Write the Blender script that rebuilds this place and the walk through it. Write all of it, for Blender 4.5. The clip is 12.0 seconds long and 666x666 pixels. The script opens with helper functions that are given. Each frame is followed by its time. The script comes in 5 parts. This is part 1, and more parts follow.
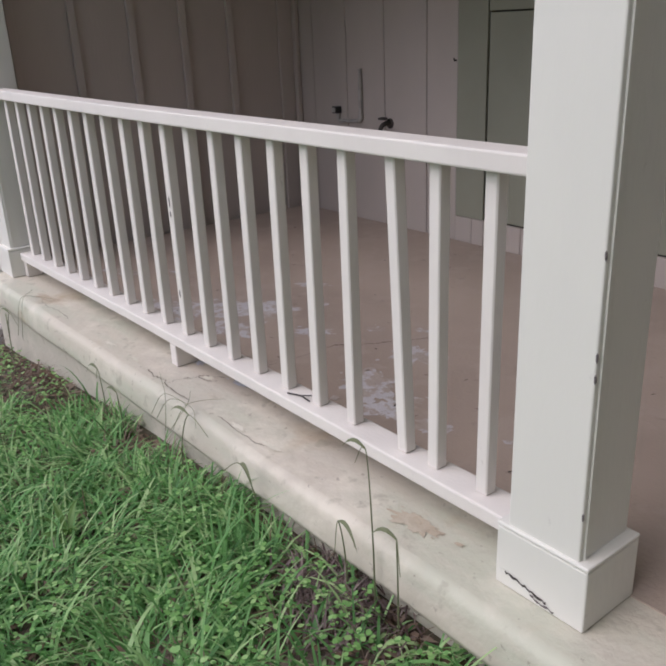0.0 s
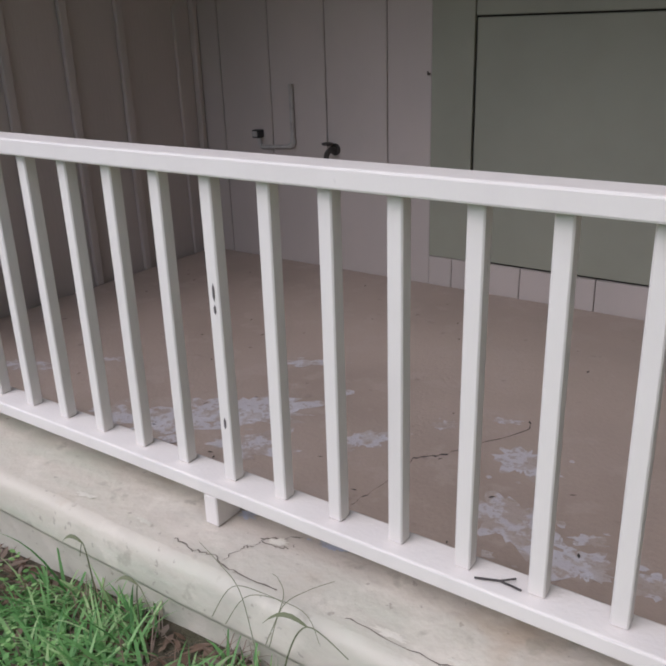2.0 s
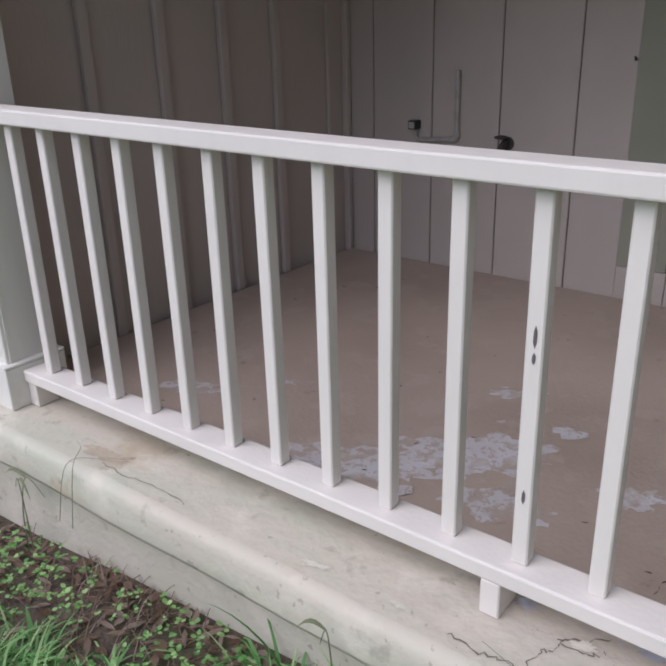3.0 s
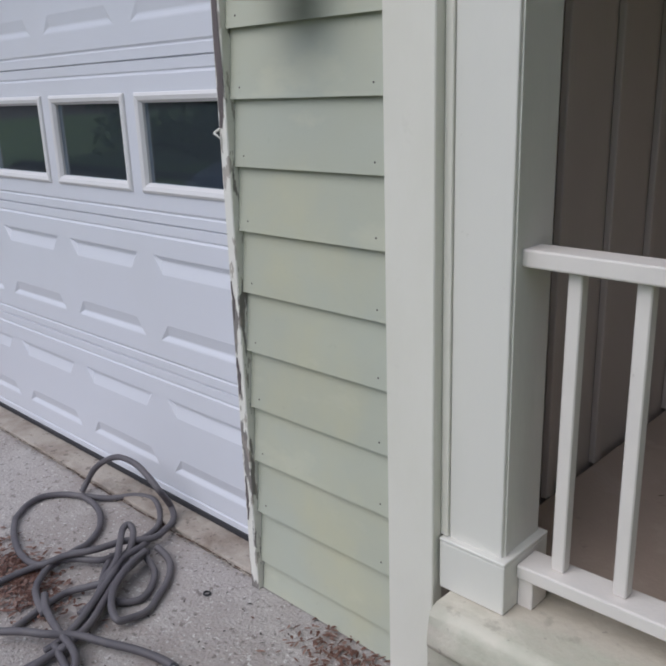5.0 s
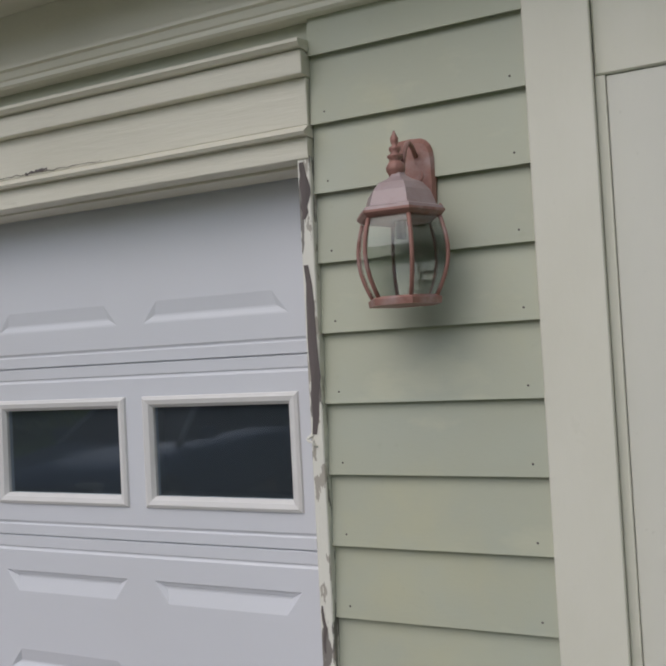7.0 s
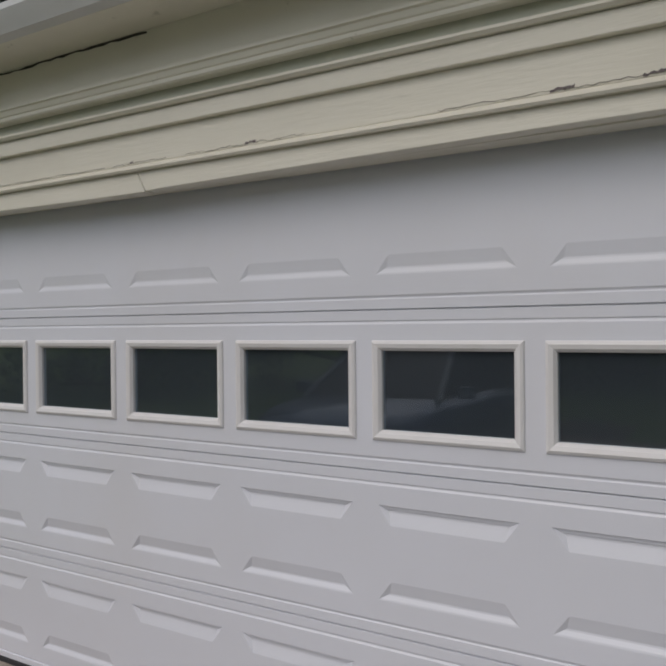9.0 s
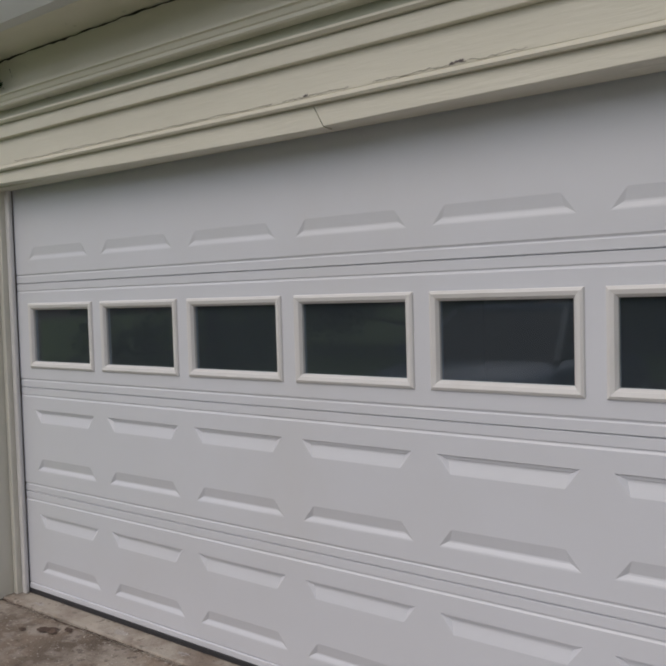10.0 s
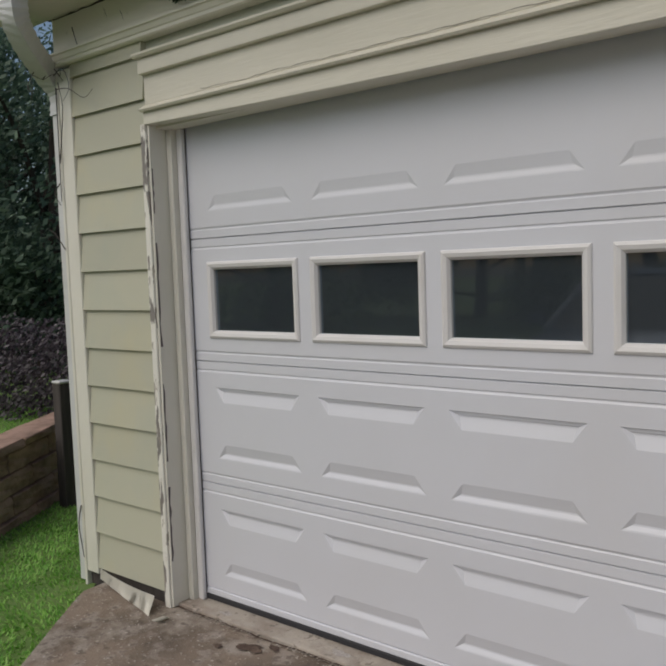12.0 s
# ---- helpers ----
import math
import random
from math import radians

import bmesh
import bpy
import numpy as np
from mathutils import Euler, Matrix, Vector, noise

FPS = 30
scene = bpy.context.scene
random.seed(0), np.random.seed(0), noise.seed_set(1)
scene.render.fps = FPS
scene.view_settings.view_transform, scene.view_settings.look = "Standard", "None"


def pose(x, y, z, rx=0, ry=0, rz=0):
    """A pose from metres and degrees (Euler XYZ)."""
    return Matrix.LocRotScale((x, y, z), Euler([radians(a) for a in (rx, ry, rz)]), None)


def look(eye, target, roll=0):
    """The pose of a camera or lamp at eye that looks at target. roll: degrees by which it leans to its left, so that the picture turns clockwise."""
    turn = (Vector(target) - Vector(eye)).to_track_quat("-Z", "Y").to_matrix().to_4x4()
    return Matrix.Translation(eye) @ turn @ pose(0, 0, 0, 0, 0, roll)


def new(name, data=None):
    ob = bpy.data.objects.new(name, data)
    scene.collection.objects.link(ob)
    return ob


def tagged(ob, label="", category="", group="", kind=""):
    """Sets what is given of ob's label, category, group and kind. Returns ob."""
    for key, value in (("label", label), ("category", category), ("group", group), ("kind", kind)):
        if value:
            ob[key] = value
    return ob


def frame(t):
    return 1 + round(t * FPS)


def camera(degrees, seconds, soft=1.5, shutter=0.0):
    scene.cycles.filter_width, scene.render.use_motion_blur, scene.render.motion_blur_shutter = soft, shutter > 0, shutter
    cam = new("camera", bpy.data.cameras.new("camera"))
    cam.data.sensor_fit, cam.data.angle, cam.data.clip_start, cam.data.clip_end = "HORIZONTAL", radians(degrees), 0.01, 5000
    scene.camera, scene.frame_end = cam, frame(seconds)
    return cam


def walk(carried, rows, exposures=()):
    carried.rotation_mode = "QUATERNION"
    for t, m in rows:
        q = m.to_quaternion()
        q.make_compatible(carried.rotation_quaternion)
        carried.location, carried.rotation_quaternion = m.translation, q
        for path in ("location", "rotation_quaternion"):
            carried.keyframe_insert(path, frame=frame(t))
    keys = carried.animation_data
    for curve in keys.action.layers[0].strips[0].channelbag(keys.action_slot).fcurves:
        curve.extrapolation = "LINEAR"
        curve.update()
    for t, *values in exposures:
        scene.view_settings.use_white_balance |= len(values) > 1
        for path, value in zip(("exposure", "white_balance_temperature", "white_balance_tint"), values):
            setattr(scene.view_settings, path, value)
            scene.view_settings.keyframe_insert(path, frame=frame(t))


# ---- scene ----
cam = camera(45.7, 12.0, soft=2.3)
PATH = [
    (0, (9.906, -1.092, 1.387), (8.435, 0.049, 0.658), -2.5),
    (0.5, (9.604, -1.115, 1.397), (8.233, 0.142, 0.662), -2.9),
    (1, (9.261, -1.05, 1.377), (7.914, 0.245, 0.665), -2.5),
    (1.5, (8.967, -1.03, 1.372), (7.734, 0.371, 0.655), -2.4),
    (2, (8.694, -1.089, 1.388), (7.609, 0.427, 0.665), -1.8),
    (2.5, (8.422, -1.081, 1.349), (7.351, 0.442, 0.619), -1.3),
    (2.7, (8.275, -1.067, 1.358), (7.17, 0.429, 0.623), -1.6),
    (4.3, (7.105, -1.35, 1.437), (5.774, -0.054, 0.696), -1.3),
    (4.5, (6.984, -1.377, 1.451), (5.633, -0.062, 0.784), -2.2),
    (5, (6.764, -1.468, 1.512), (5.432, -0.097, 0.925), -1.9),
    (5.5, (6.593, -1.652, 1.545), (5.358, -0.16, 1.046), -2.9),
    (6, (6.403, -1.78, 1.559), (5.247, -0.187, 1.206), -3.1),
    (6.5, (6.119, -1.798, 1.579), (5.101, -0.078, 1.492), -3.8),
    (7, (5.845, -1.882, 1.614), (5.034, -0.055, 1.678), -3.0),
    (7.5, (5.524, -2.044, 1.638), (4.745, -0.203, 1.705), -1.8),
    (7.7, (5.343, -2.081, 1.655), (4.59, -0.229, 1.699), -1.4),
    (9.3, (4.283, -2.283, 1.534), (3.14, -0.643, 1.491), -0.3),
    (9.5, (4.173, -2.298, 1.516), (3.015, -0.669, 1.437), -0.4),
    (10, (3.838, -2.28, 1.517), (2.642, -0.679, 1.425), -1.6),
    (10.5, (3.523, -2.316, 1.517), (2.287, -0.747, 1.41), -1.9),
    (11, (3.212, -2.403, 1.496), (1.959, -0.849, 1.363), -2.4),
    (11.5, (2.957, -2.376, 1.458), (1.698, -0.831, 1.296), -2.5),
    (12, (2.709, -2.296, 1.471), (1.451, -0.749, 1.312), -2.0),
]
walk(cam, [(t, look(eye, target, roll)) for t, eye, target, roll in PATH],
     [(0.0, 0.33, 5950, 16), (2.7, 0.34, 5750, 16), (4.4, 0.10, 5750, 11), (5.5, -0.17, 5950, 9), (6.5, -0.24, 6250, 8), (7.7, -0.32, 6300, 8), (9.3, -0.41, 6480, 9), (12.0, -0.30, 6650, 7)])

# ---- light: overcast day under trees ----
world = bpy.data.worlds.new("world")
scene.world = world
world.use_nodes = True
wn = world.node_tree.nodes
sky = wn.new("ShaderNodeTexSky")
sky.sky_type, sky.sun_disc = "NISHITA", False
sky.sun_elevation, sky.sun_rotation = radians(48), radians(195)
sky.air_density, sky.dust_density = 1.0, 3.0
wn["Background"].inputs["Strength"].default_value = 0.11
world.node_tree.links.new(sky.outputs[0], wn["Background"].inputs["Color"])
sun_data = bpy.data.lights.new("sun", "SUN")
sun_data.energy, sun_data.angle, sun_data.color = 1.45, radians(68), (1.0, 0.965, 0.92)
sun = new("sun", sun_data)
sun.matrix_world = look((1.7, -10.4, 11.2), (4.6, 0, 0))


# ---- materials ----
def ramp_mix(nt, fac, a, b):
    m = nt.nodes.new("ShaderNodeMix")
    m.data_type = "RGBA"
    if hasattr(fac, "links"):
        nt.links.new(fac, m.inputs[0])
    else:
        m.inputs[0].default_value = fac
    for sock, v in ((m.inputs[6], a), (m.inputs[7], b)):
        if hasattr(v, "links"):
            nt.links.new(v, sock)
        else:
            sock.default_value = (*v, 1)
    return m.outputs[2]


def noise_fac(nt, scale, lo, hi, detail=5, stretch=(1, 1, 1), rough=0.55):
    geo = nt.nodes.new("ShaderNodeNewGeometry")
    mp = nt.nodes.new("ShaderNodeMapping")
    mp.inputs["Scale"].default_value = stretch
    nt.links.new(geo.outputs["Position"], mp.inputs[0])
    n = nt.nodes.new("ShaderNodeTexNoise")
    n.inputs["Scale"].default_value, n.inputs["Detail"].default_value = scale, detail
    n.inputs["Roughness"].default_value = rough
    nt.links.new(mp.outputs[0], n.inputs["Vector"])
    r = nt.nodes.new("ShaderNodeMapRange")
    r.inputs["From Min"].default_value, r.inputs["From Max"].default_value = lo, hi
    nt.links.new(n.outputs["Fac"], r.inputs["Value"])
    return r.outputs[0]


def material(name, base, rough=0.6, layers=(), bump=0.0, bump_scale=60, bump_stretch=(1, 1, 1), metal=0.0, spec=0.5, piece=0.0):
    """layers: (colour, scale, lo, hi, stretch, strength) laid over the base by noise."""
    m = bpy.data.materials.new(name)
    m.use_nodes = True
    nt = m.node_tree
    b = nt.nodes["Principled BSDF"]
    b.inputs["Roughness"].default_value, b.inputs["Metallic"].default_value = rough, metal
    b.inputs["Specular IOR Level"].default_value = spec
    col = base
    for colour, scale, lo, hi, stretch, strength in layers:
        f = noise_fac(nt, scale, lo, hi, 6, stretch)
        mul = nt.nodes.new("ShaderNodeMath")
        mul.operation = "MULTIPLY"
        mul.inputs[1].default_value = strength
        nt.links.new(f, mul.inputs[0])
        col = ramp_mix(nt, mul.outputs[0], col, colour)
    if piece:
        oi = nt.nodes.new("ShaderNodeObjectInfo")
        hs = nt.nodes.new("ShaderNodeHueSaturation")
        r = nt.nodes.new("ShaderNodeMapRange")
        r.inputs["To Min"].default_value, r.inputs["To Max"].default_value = 1 - piece, 1 + piece
        nt.links.new(oi.outputs["Random"], r.inputs["Value"])
        nt.links.new(r.outputs[0], hs.inputs["Value"])
        if hasattr(col, "links"):
            nt.links.new(col, hs.inputs["Color"])
        else:
            hs.inputs["Color"].default_value = (*col, 1)
        col = hs.outputs[0]
    if hasattr(col, "links"):
        nt.links.new(col, b.inputs["Base Color"])
    else:
        b.inputs["Base Color"].default_value = (*col, 1)
    if bump:
        f = noise_fac(nt, bump_scale, 0, 1, 6, bump_stretch)
        bp = nt.nodes.new("ShaderNodeBump")
        bp.inputs["Strength"].default_value, bp.inputs["Distance"].default_value = bump, 0.01
        nt.links.new(f, bp.inputs["Height"])
        nt.links.new(bp.outputs[0], b.inputs["Normal"])
    return m


def leaf_material(name, a, b_, c):
    m = bpy.data.materials.new(name)
    m.use_nodes = True
    nt = m.node_tree
    b = nt.nodes["Principled BSDF"]
    geo = nt.nodes.new("ShaderNodeNewGeometry")
    r = nt.nodes.new("ShaderNodeValToRGB")
    r.color_ramp.elements[0].color, r.color_ramp.elements[1].color = (*a, 1), (*c, 1)
    e = r.color_ramp.elements.new(0.55)
    e.color = (*b_, 1)
    nt.links.new(geo.outputs["Random Per Island"], r.inputs[0])
    nt.links.new(r.outputs[0], b.inputs["Base Color"])
    b.inputs["Roughness"].default_value = 0.55
    tr = nt.nodes.new("ShaderNodeBsdfTranslucent")
    mx = nt.nodes.new("ShaderNodeMixShader")
    mx.inputs[0].default_value = 0.38
    nt.links.new(r.outputs[0], tr.inputs["Color"])
    nt.links.new(b.outputs[0], mx.inputs[1])
    nt.links.new(tr.outputs[0], mx.inputs[2])
    nt.links.new(mx.outputs[0], nt.nodes["Material Output"].inputs["Surface"])
    return m


ONE = (1, 1, 1)
M_DOOR = material("door_enamel", (0.675, 0.685, 0.745), 0.38, [((0.63, 0.63, 0.66), 2.0, 0.4, 0.8, ONE, 0.4), ((0.55, 0.5, 0.44), 0.9, 0.60, 0.9, (1, 1, 0.4), 0.3)], 0.06, 180, (1, 1, 5))
M_FRAME = material("aged_white_frame_plastic", (0.72, 0.705, 0.71), 0.45, [((0.62, 0.59, 0.56), 5.0, 0.5, 0.8, ONE, 0.5)], 0.05, 120)
M_TRIM = material("cream_trim_paint", (0.745, 0.72, 0.645), 0.55, [((0.60, 0.58, 0.48), 3.0, 0.45, 0.8, (1, 1, 0.5), 0.5), ((0.42, 0.40, 0.30), 9, 0.68, 0.85, ONE, 0.35)], 0.12, 90, (1, 1, 0.2))
M_HEADER = material("cream_header_paint", (0.70, 0.67, 0.58), 0.55, [((0.58, 0.55, 0.46), 2.5, 0.45, 0.8, (0.4, 1, 1), 0.6), ((0.36, 0.33, 0.26), 12, 0.70, 0.82, (0.35, 1, 1.5), 0.5)], 0.2, 60, (0.15, 1, 1.5))
M_SIDING = material("sage_siding_paint", (0.465, 0.475, 0.385), 0.6, [((0.57, 0.54, 0.35), 1.6, 0.54, 0.75, ONE, 0.7), ((0.46, 0.49, 0.43), 2.6, 0.45, 0.7, ONE, 0.6), ((0.60, 0.59, 0.46), 5.5, 0.58, 0.66, (0.5, 1, 1), 0.35), ((0.33, 0.33, 0.24), 22, 0.66, 0.78, ONE, 0.3)], 0.04, 110, (0.4, 1, 1.0), piece=0.05)
# same sage siding, yellower: warm light on the left boards put into the colour
M_SIDINGWARMLIT = material("warm_lit_sage_siding", (0.50, 0.49, 0.39), 0.6, [((0.56, 0.51, 0.33), 1.8, 0.5, 0.75, ONE, 0.7), ((0.45, 0.465, 0.39), 2.6, 0.5, 0.7, ONE, 0.6), ((0.36, 0.34, 0.26), 22, 0.66, 0.78, ONE, 0.3)], 0.04, 110, (0.4, 1, 1.0), piece=0.05)
M_PORCHWALL = material("taupe_porch_wall", (0.475, 0.415, 0.38), 0.65, [((0.38, 0.34, 0.315), 1.7, 0.4, 0.75, (1, 1, 0.5), 0.6), ((0.42, 0.38, 0.36), 5, 0.55, 0.8, ONE, 0.4)], 0.15, 80, (1, 1, 0.2))
M_HATCH = material("grey_green_hatch_paint", (0.285, 0.285, 0.225), 0.6, [((0.235, 0.235, 0.185), 2.0, 0.4, 0.7, ONE, 0.7)], 0.08, 80, (1, 1, 0.3))
M_RAIL = material("white_rail_paint", (0.73, 0.685, 0.64), 0.68, [((0.62, 0.57, 0.54), 6.0, 0.45, 0.8, (1, 1, 0.4), 0.5), ((0.33, 0.29, 0.25), 26, 0.72, 0.80, (1, 1, 0.4), 0.8)], 0.12, 90, (1, 1, 0.2))
M_POST = material("white_post_paint", (0.715, 0.695, 0.64), 0.5, [((0.60, 0.595, 0.56), 3.0, 0.45, 0.8, (1, 1, 0.5), 0.5), ((0.40, 0.37, 0.33), 24, 0.70, 0.78, ONE, 0.4)], 0.1, 60, (1, 1, 0.3))
M_FLOOR = material("worn_tan_floor_paint", (0.43, 0.345, 0.29), 0.5, [((0.34, 0.27, 0.225), 2.2, 0.4, 0.7, ONE, 0.7), ((0.47, 0.385, 0.325), 1.2, 0.45, 0.62, ONE, 0.5), ((0.46, 0.38, 0.33), 8.0, 0.55, 0.62, ONE, 0.6), ((0.20, 0.16, 0.13), 14, 0.66, 0.75, ONE, 0.5)], 0.2, 70)
M_SLAB = material("cream_slab_paint", (0.565, 0.515, 0.43), 0.65, [((0.50, 0.51, 0.41), 1.6, 0.44, 0.60, (1, 3, 5), 0.75), ((0.44, 0.34, 0.22), 2.9, 0.58, 0.70, ONE, 0.7), ((0.50, 0.43, 0.39), 1.1, 0.48, 0.62, ONE, 0.4), ((0.70, 0.645, 0.55), 5, 0.52, 0.64, ONE, 0.6), ((0.33, 0.30, 0.24), 12, 0.61, 0.68, ONE, 0.55), ((0.24, 0.20, 0.16), 34, 0.66, 0.70, ONE, 0.5)], 0.5, 26)
M_FOUND = material("cream_green_foundation", (0.50, 0.465, 0.39), 0.75, [((0.43, 0.43, 0.34), 3, 0.42, 0.68, ONE, 0.7), ((0.62, 0.56, 0.48), 7, 0.52, 0.64, ONE, 0.5), ((0.28, 0.23, 0.17), 11, 0.60, 0.74, ONE, 0.5), ((0.20, 0.17, 0.13), 40, 0.66, 0.70, ONE, 0.5)], 0.5, 40)
M_CONC = material("stained_concrete", (0.43, 0.39, 0.37), 0.8, [((0.27, 0.225, 0.20), 1.3, 0.42, 0.66, ONE, 0.6), ((0.52, 0.49, 0.465), 6, 0.52, 0.68, ONE, 0.5), ((0.12, 0.10, 0.085), 38, 0.58, 0.66, ONE, 0.65), ((0.62, 0.60, 0.57), 75, 0.60, 0.65, ONE, 0.85)], 0.9, 80)
M_CONCBROWN = material("brown_stained_concrete", (0.26, 0.20, 0.155), 0.8, [((0.11, 0.082, 0.062), 1.9, 0.44, 0.60, ONE, 0.85), ((0.44, 0.385, 0.33), 3.4, 0.50, 0.62, ONE, 0.65), ((0.36, 0.31, 0.27), 11, 0.52, 0.62, ONE, 0.6), ((0.09, 0.065, 0.05), 22, 0.58, 0.66, ONE, 0.65), ((0.52, 0.47, 0.42), 60, 0.62, 0.67, ONE, 0.75)], 0.9, 60)
M_CRACK = material("fine_crack", (0.17, 0.145, 0.12), 0.9)
M_APRON = material("stained_apron_concrete", (0.42, 0.37, 0.32), 0.75, [((0.17, 0.12, 0.09), 4.0, 0.46, 0.64, ONE, 0.7), ((0.48, 0.42, 0.36), 9, 0.58, 0.66, ONE, 0.7), ((0.08, 0.06, 0.05), 30, 0.6, 0.68, ONE, 0.6)], 0.8, 50)
M_SOIL = material("dark_soil", (0.085, 0.062, 0.048), 0.95, [((0.16, 0.12, 0.09), 9, 0.45, 0.7, ONE, 0.7), ((0.05, 0.06, 0.02), 3, 0.45, 0.7, ONE, 0.6)], 1.0, 60)
M_LAWN = material("lawn_ground", (0.12, 0.20, 0.05), 0.95, [((0.16, 0.24, 0.06), 4, 0.4, 0.7, ONE, 0.7)], 0.8, 60)
M_PEEL = material("peeling_cream_paint", (0.77, 0.75, 0.69), 0.6, [((0.20, 0.18, 0.17), 9, 0.56, 0.58, (2.5, 2.5, 0.55), 0.95), ((0.35, 0.31, 0.27), 22, 0.60, 0.62, (2, 2, 0.6), 0.8)], 0.5, 40, (1, 1, 0.3))
M_BAREWOOD = material("bare_grey_wood", (0.15, 0.125, 0.125), 0.85, [((0.08, 0.07, 0.07), 30, 0.4, 0.7, (1, 1, 0.1), 0.7)], 0.5, 80, (1, 1, 0.1))
M_DARK = material("dark_gap", (0.02, 0.02, 0.02), 0.9)
M_RUBBER = material("black_rubber_seal", (0.03, 0.03, 0.035), 0.7)
M_GUTTER = material("white_gutter_enamel", (0.62, 0.62, 0.62), 0.35, [((0.45, 0.44, 0.4), 3, 0.5, 0.8, (0.4, 1, 1), 0.6)], 0.05, 60)
M_SOFFIT = material("cream_soffit_paint", (0.77, 0.74, 0.645), 0.6, [((0.66, 0.63, 0.53), 2.2, 0.45, 0.75, (0.6, 1, 1), 0.7), ((0.2, 0.2, 0.13), 10, 0.68, 0.78, ONE, 0.6)], 0.1, 60)
M_COPPER = material("weathered_copper_paint", (0.31, 0.155, 0.13), 0.5, [((0.42, 0.31, 0.30), 16, 0.5, 0.68, ONE, 0.7), ((0.18, 0.08, 0.065), 30, 0.55, 0.7, ONE, 0.5)], 0.2, 120, metal=0.1)
M_COPPERGREY = material("faded_purple_copper", (0.37, 0.29, 0.30), 0.45, [((0.30, 0.19, 0.18), 14, 0.5, 0.7, ONE, 0.6)], 0.15, 90, metal=0.1)
M_HOSE = material("grey_rubber_hose", (0.105, 0.095, 0.105), 0.55, [((0.17, 0.155, 0.16), 8, 0.45, 0.7, ONE, 0.6)], 0.15, 150)
M_BRASS = material("dull_metal_fitting", (0.5, 0.5, 0.48), 0.35, metal=0.8)
M_PIPE = material("grey_plastic_pipe", (0.40, 0.38, 0.36), 0.5, [((0.25, 0.22, 0.2), 20, 0.5, 0.7, ONE, 0.6)])
M_BLACK = material("black_plastic", (0.018, 0.018, 0.02), 0.4)
M_ROOF = material("grey_shingles", (0.10, 0.095, 0.09), 0.9, [((0.06, 0.06, 0.06), 20, 0.4, 0.7, ONE, 0.7)], 0.5, 60)
M_BLOCK = material("brown_wall_block", (0.42, 0.275, 0.215), 0.9, [((0.17, 0.11, 0.085), 5, 0.42, 0.66, (1, 1, 2), 0.8), ((0.36, 0.28, 0.22), 16, 0.55, 0.72, ONE, 0.5)], 1.0, 30, piece=0.1)
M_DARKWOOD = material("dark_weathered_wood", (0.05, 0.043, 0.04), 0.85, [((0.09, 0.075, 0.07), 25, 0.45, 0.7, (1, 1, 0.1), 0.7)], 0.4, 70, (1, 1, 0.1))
M_BARK = material("bark", (0.07, 0.055, 0.045), 0.95, [((0.03, 0.025, 0.02), 12, 0.4, 0.7, (1, 1, 0.3), 0.8)], 0.9, 25, (1, 1, 0.3))
M_GRASS = leaf_material("green_grass_blades", (0.07, 0.20, 0.05), (0.21, 0.44, 0.14), (0.50, 0.66, 0.32))
M_LAWNBLADE = leaf_material("lawn_blades", (0.13, 0.34, 0.05), (0.27, 0.55, 0.10), (0.42, 0.66, 0.18))
M_REDDRY = leaf_material("red_brown_needles", (0.12, 0.055, 0.04), (0.24, 0.13, 0.10), (0.36, 0.24, 0.20))
M_DRY = leaf_material("dry_brown_leaves", (0.14, 0.085, 0.055), (0.24, 0.16, 0.11), (0.34, 0.27, 0.22))
M_LEAF = leaf_material("dark_tree_leaves", (0.04, 0.075, 0.05), (0.085, 0.145, 0.095), (0.26, 0.35, 0.25))
M_PLUM = leaf_material("plum_hedge_leaves", (0.045, 0.034, 0.043), (0.11, 0.088, 0.105), (0.30, 0.265, 0.29))
M_LEAFLIT = leaf_material("bright_tree_leaves", (0.05, 0.11, 0.035), (0.08, 0.17, 0.055), (0.12, 0.22, 0.08))
M_CLOVER = leaf_material("fresh_clover_leaves", (0.13, 0.30, 0.08), (0.26, 0.50, 0.15), (0.46, 0.66, 0.28))
M_WEED = leaf_material("bright_weed_leaves", (0.09, 0.19, 0.04), (0.15, 0.27, 0.07), (0.24, 0.36, 0.12))


def glass(name, tint, rough=0.0, ior=1.45):
    m = bpy.data.materials.new(name)
    m.use_nodes = True
    b = m.node_tree.nodes["Principled BSDF"]
    b.inputs["Base Color"].default_value = (*tint, 1)
    b.inputs["Transmission Weight"].default_value, b.inputs["Roughness"].default_value, b.inputs["IOR"].default_value = 1.0, rough, ior
    return m


M_PANE = glass("tinted_window_glass", (0.48, 0.56, 0.64), 0.02, 1.55)
M_PANE.node_tree.nodes["Principled BSDF"].inputs["Transmission Weight"].default_value = 0.96
M_LAMPGLASS = glass("clear_lamp_glass", (0.80, 0.83, 0.81), 0.02, 1.45)
M_CARPAINT = material("blue_grey_car_paint", (0.14, 0.19, 0.29), 0.25, metal=0.4)


# ---- mesh helpers ----
def part(name, bm, mat, parent=None, label="", smooth=False):
    me = bpy.data.meshes.new(name)
    bm.to_mesh(me)
    bm.free()
    me.materials.append(mat)
    if smooth:
        for p in me.polygons:
            p.use_smooth = True
    ob = new(name, me)
    if parent is not None:
        ob.parent = parent
    if label:
        ob["label"] = label
    return ob


def thing(name, label, category, group="", at=(0, 0, 0)):
    ob = new(name)
    ob.empty_display_size = 0.1
    ob.location = at
    return tagged(ob, label, category, group)


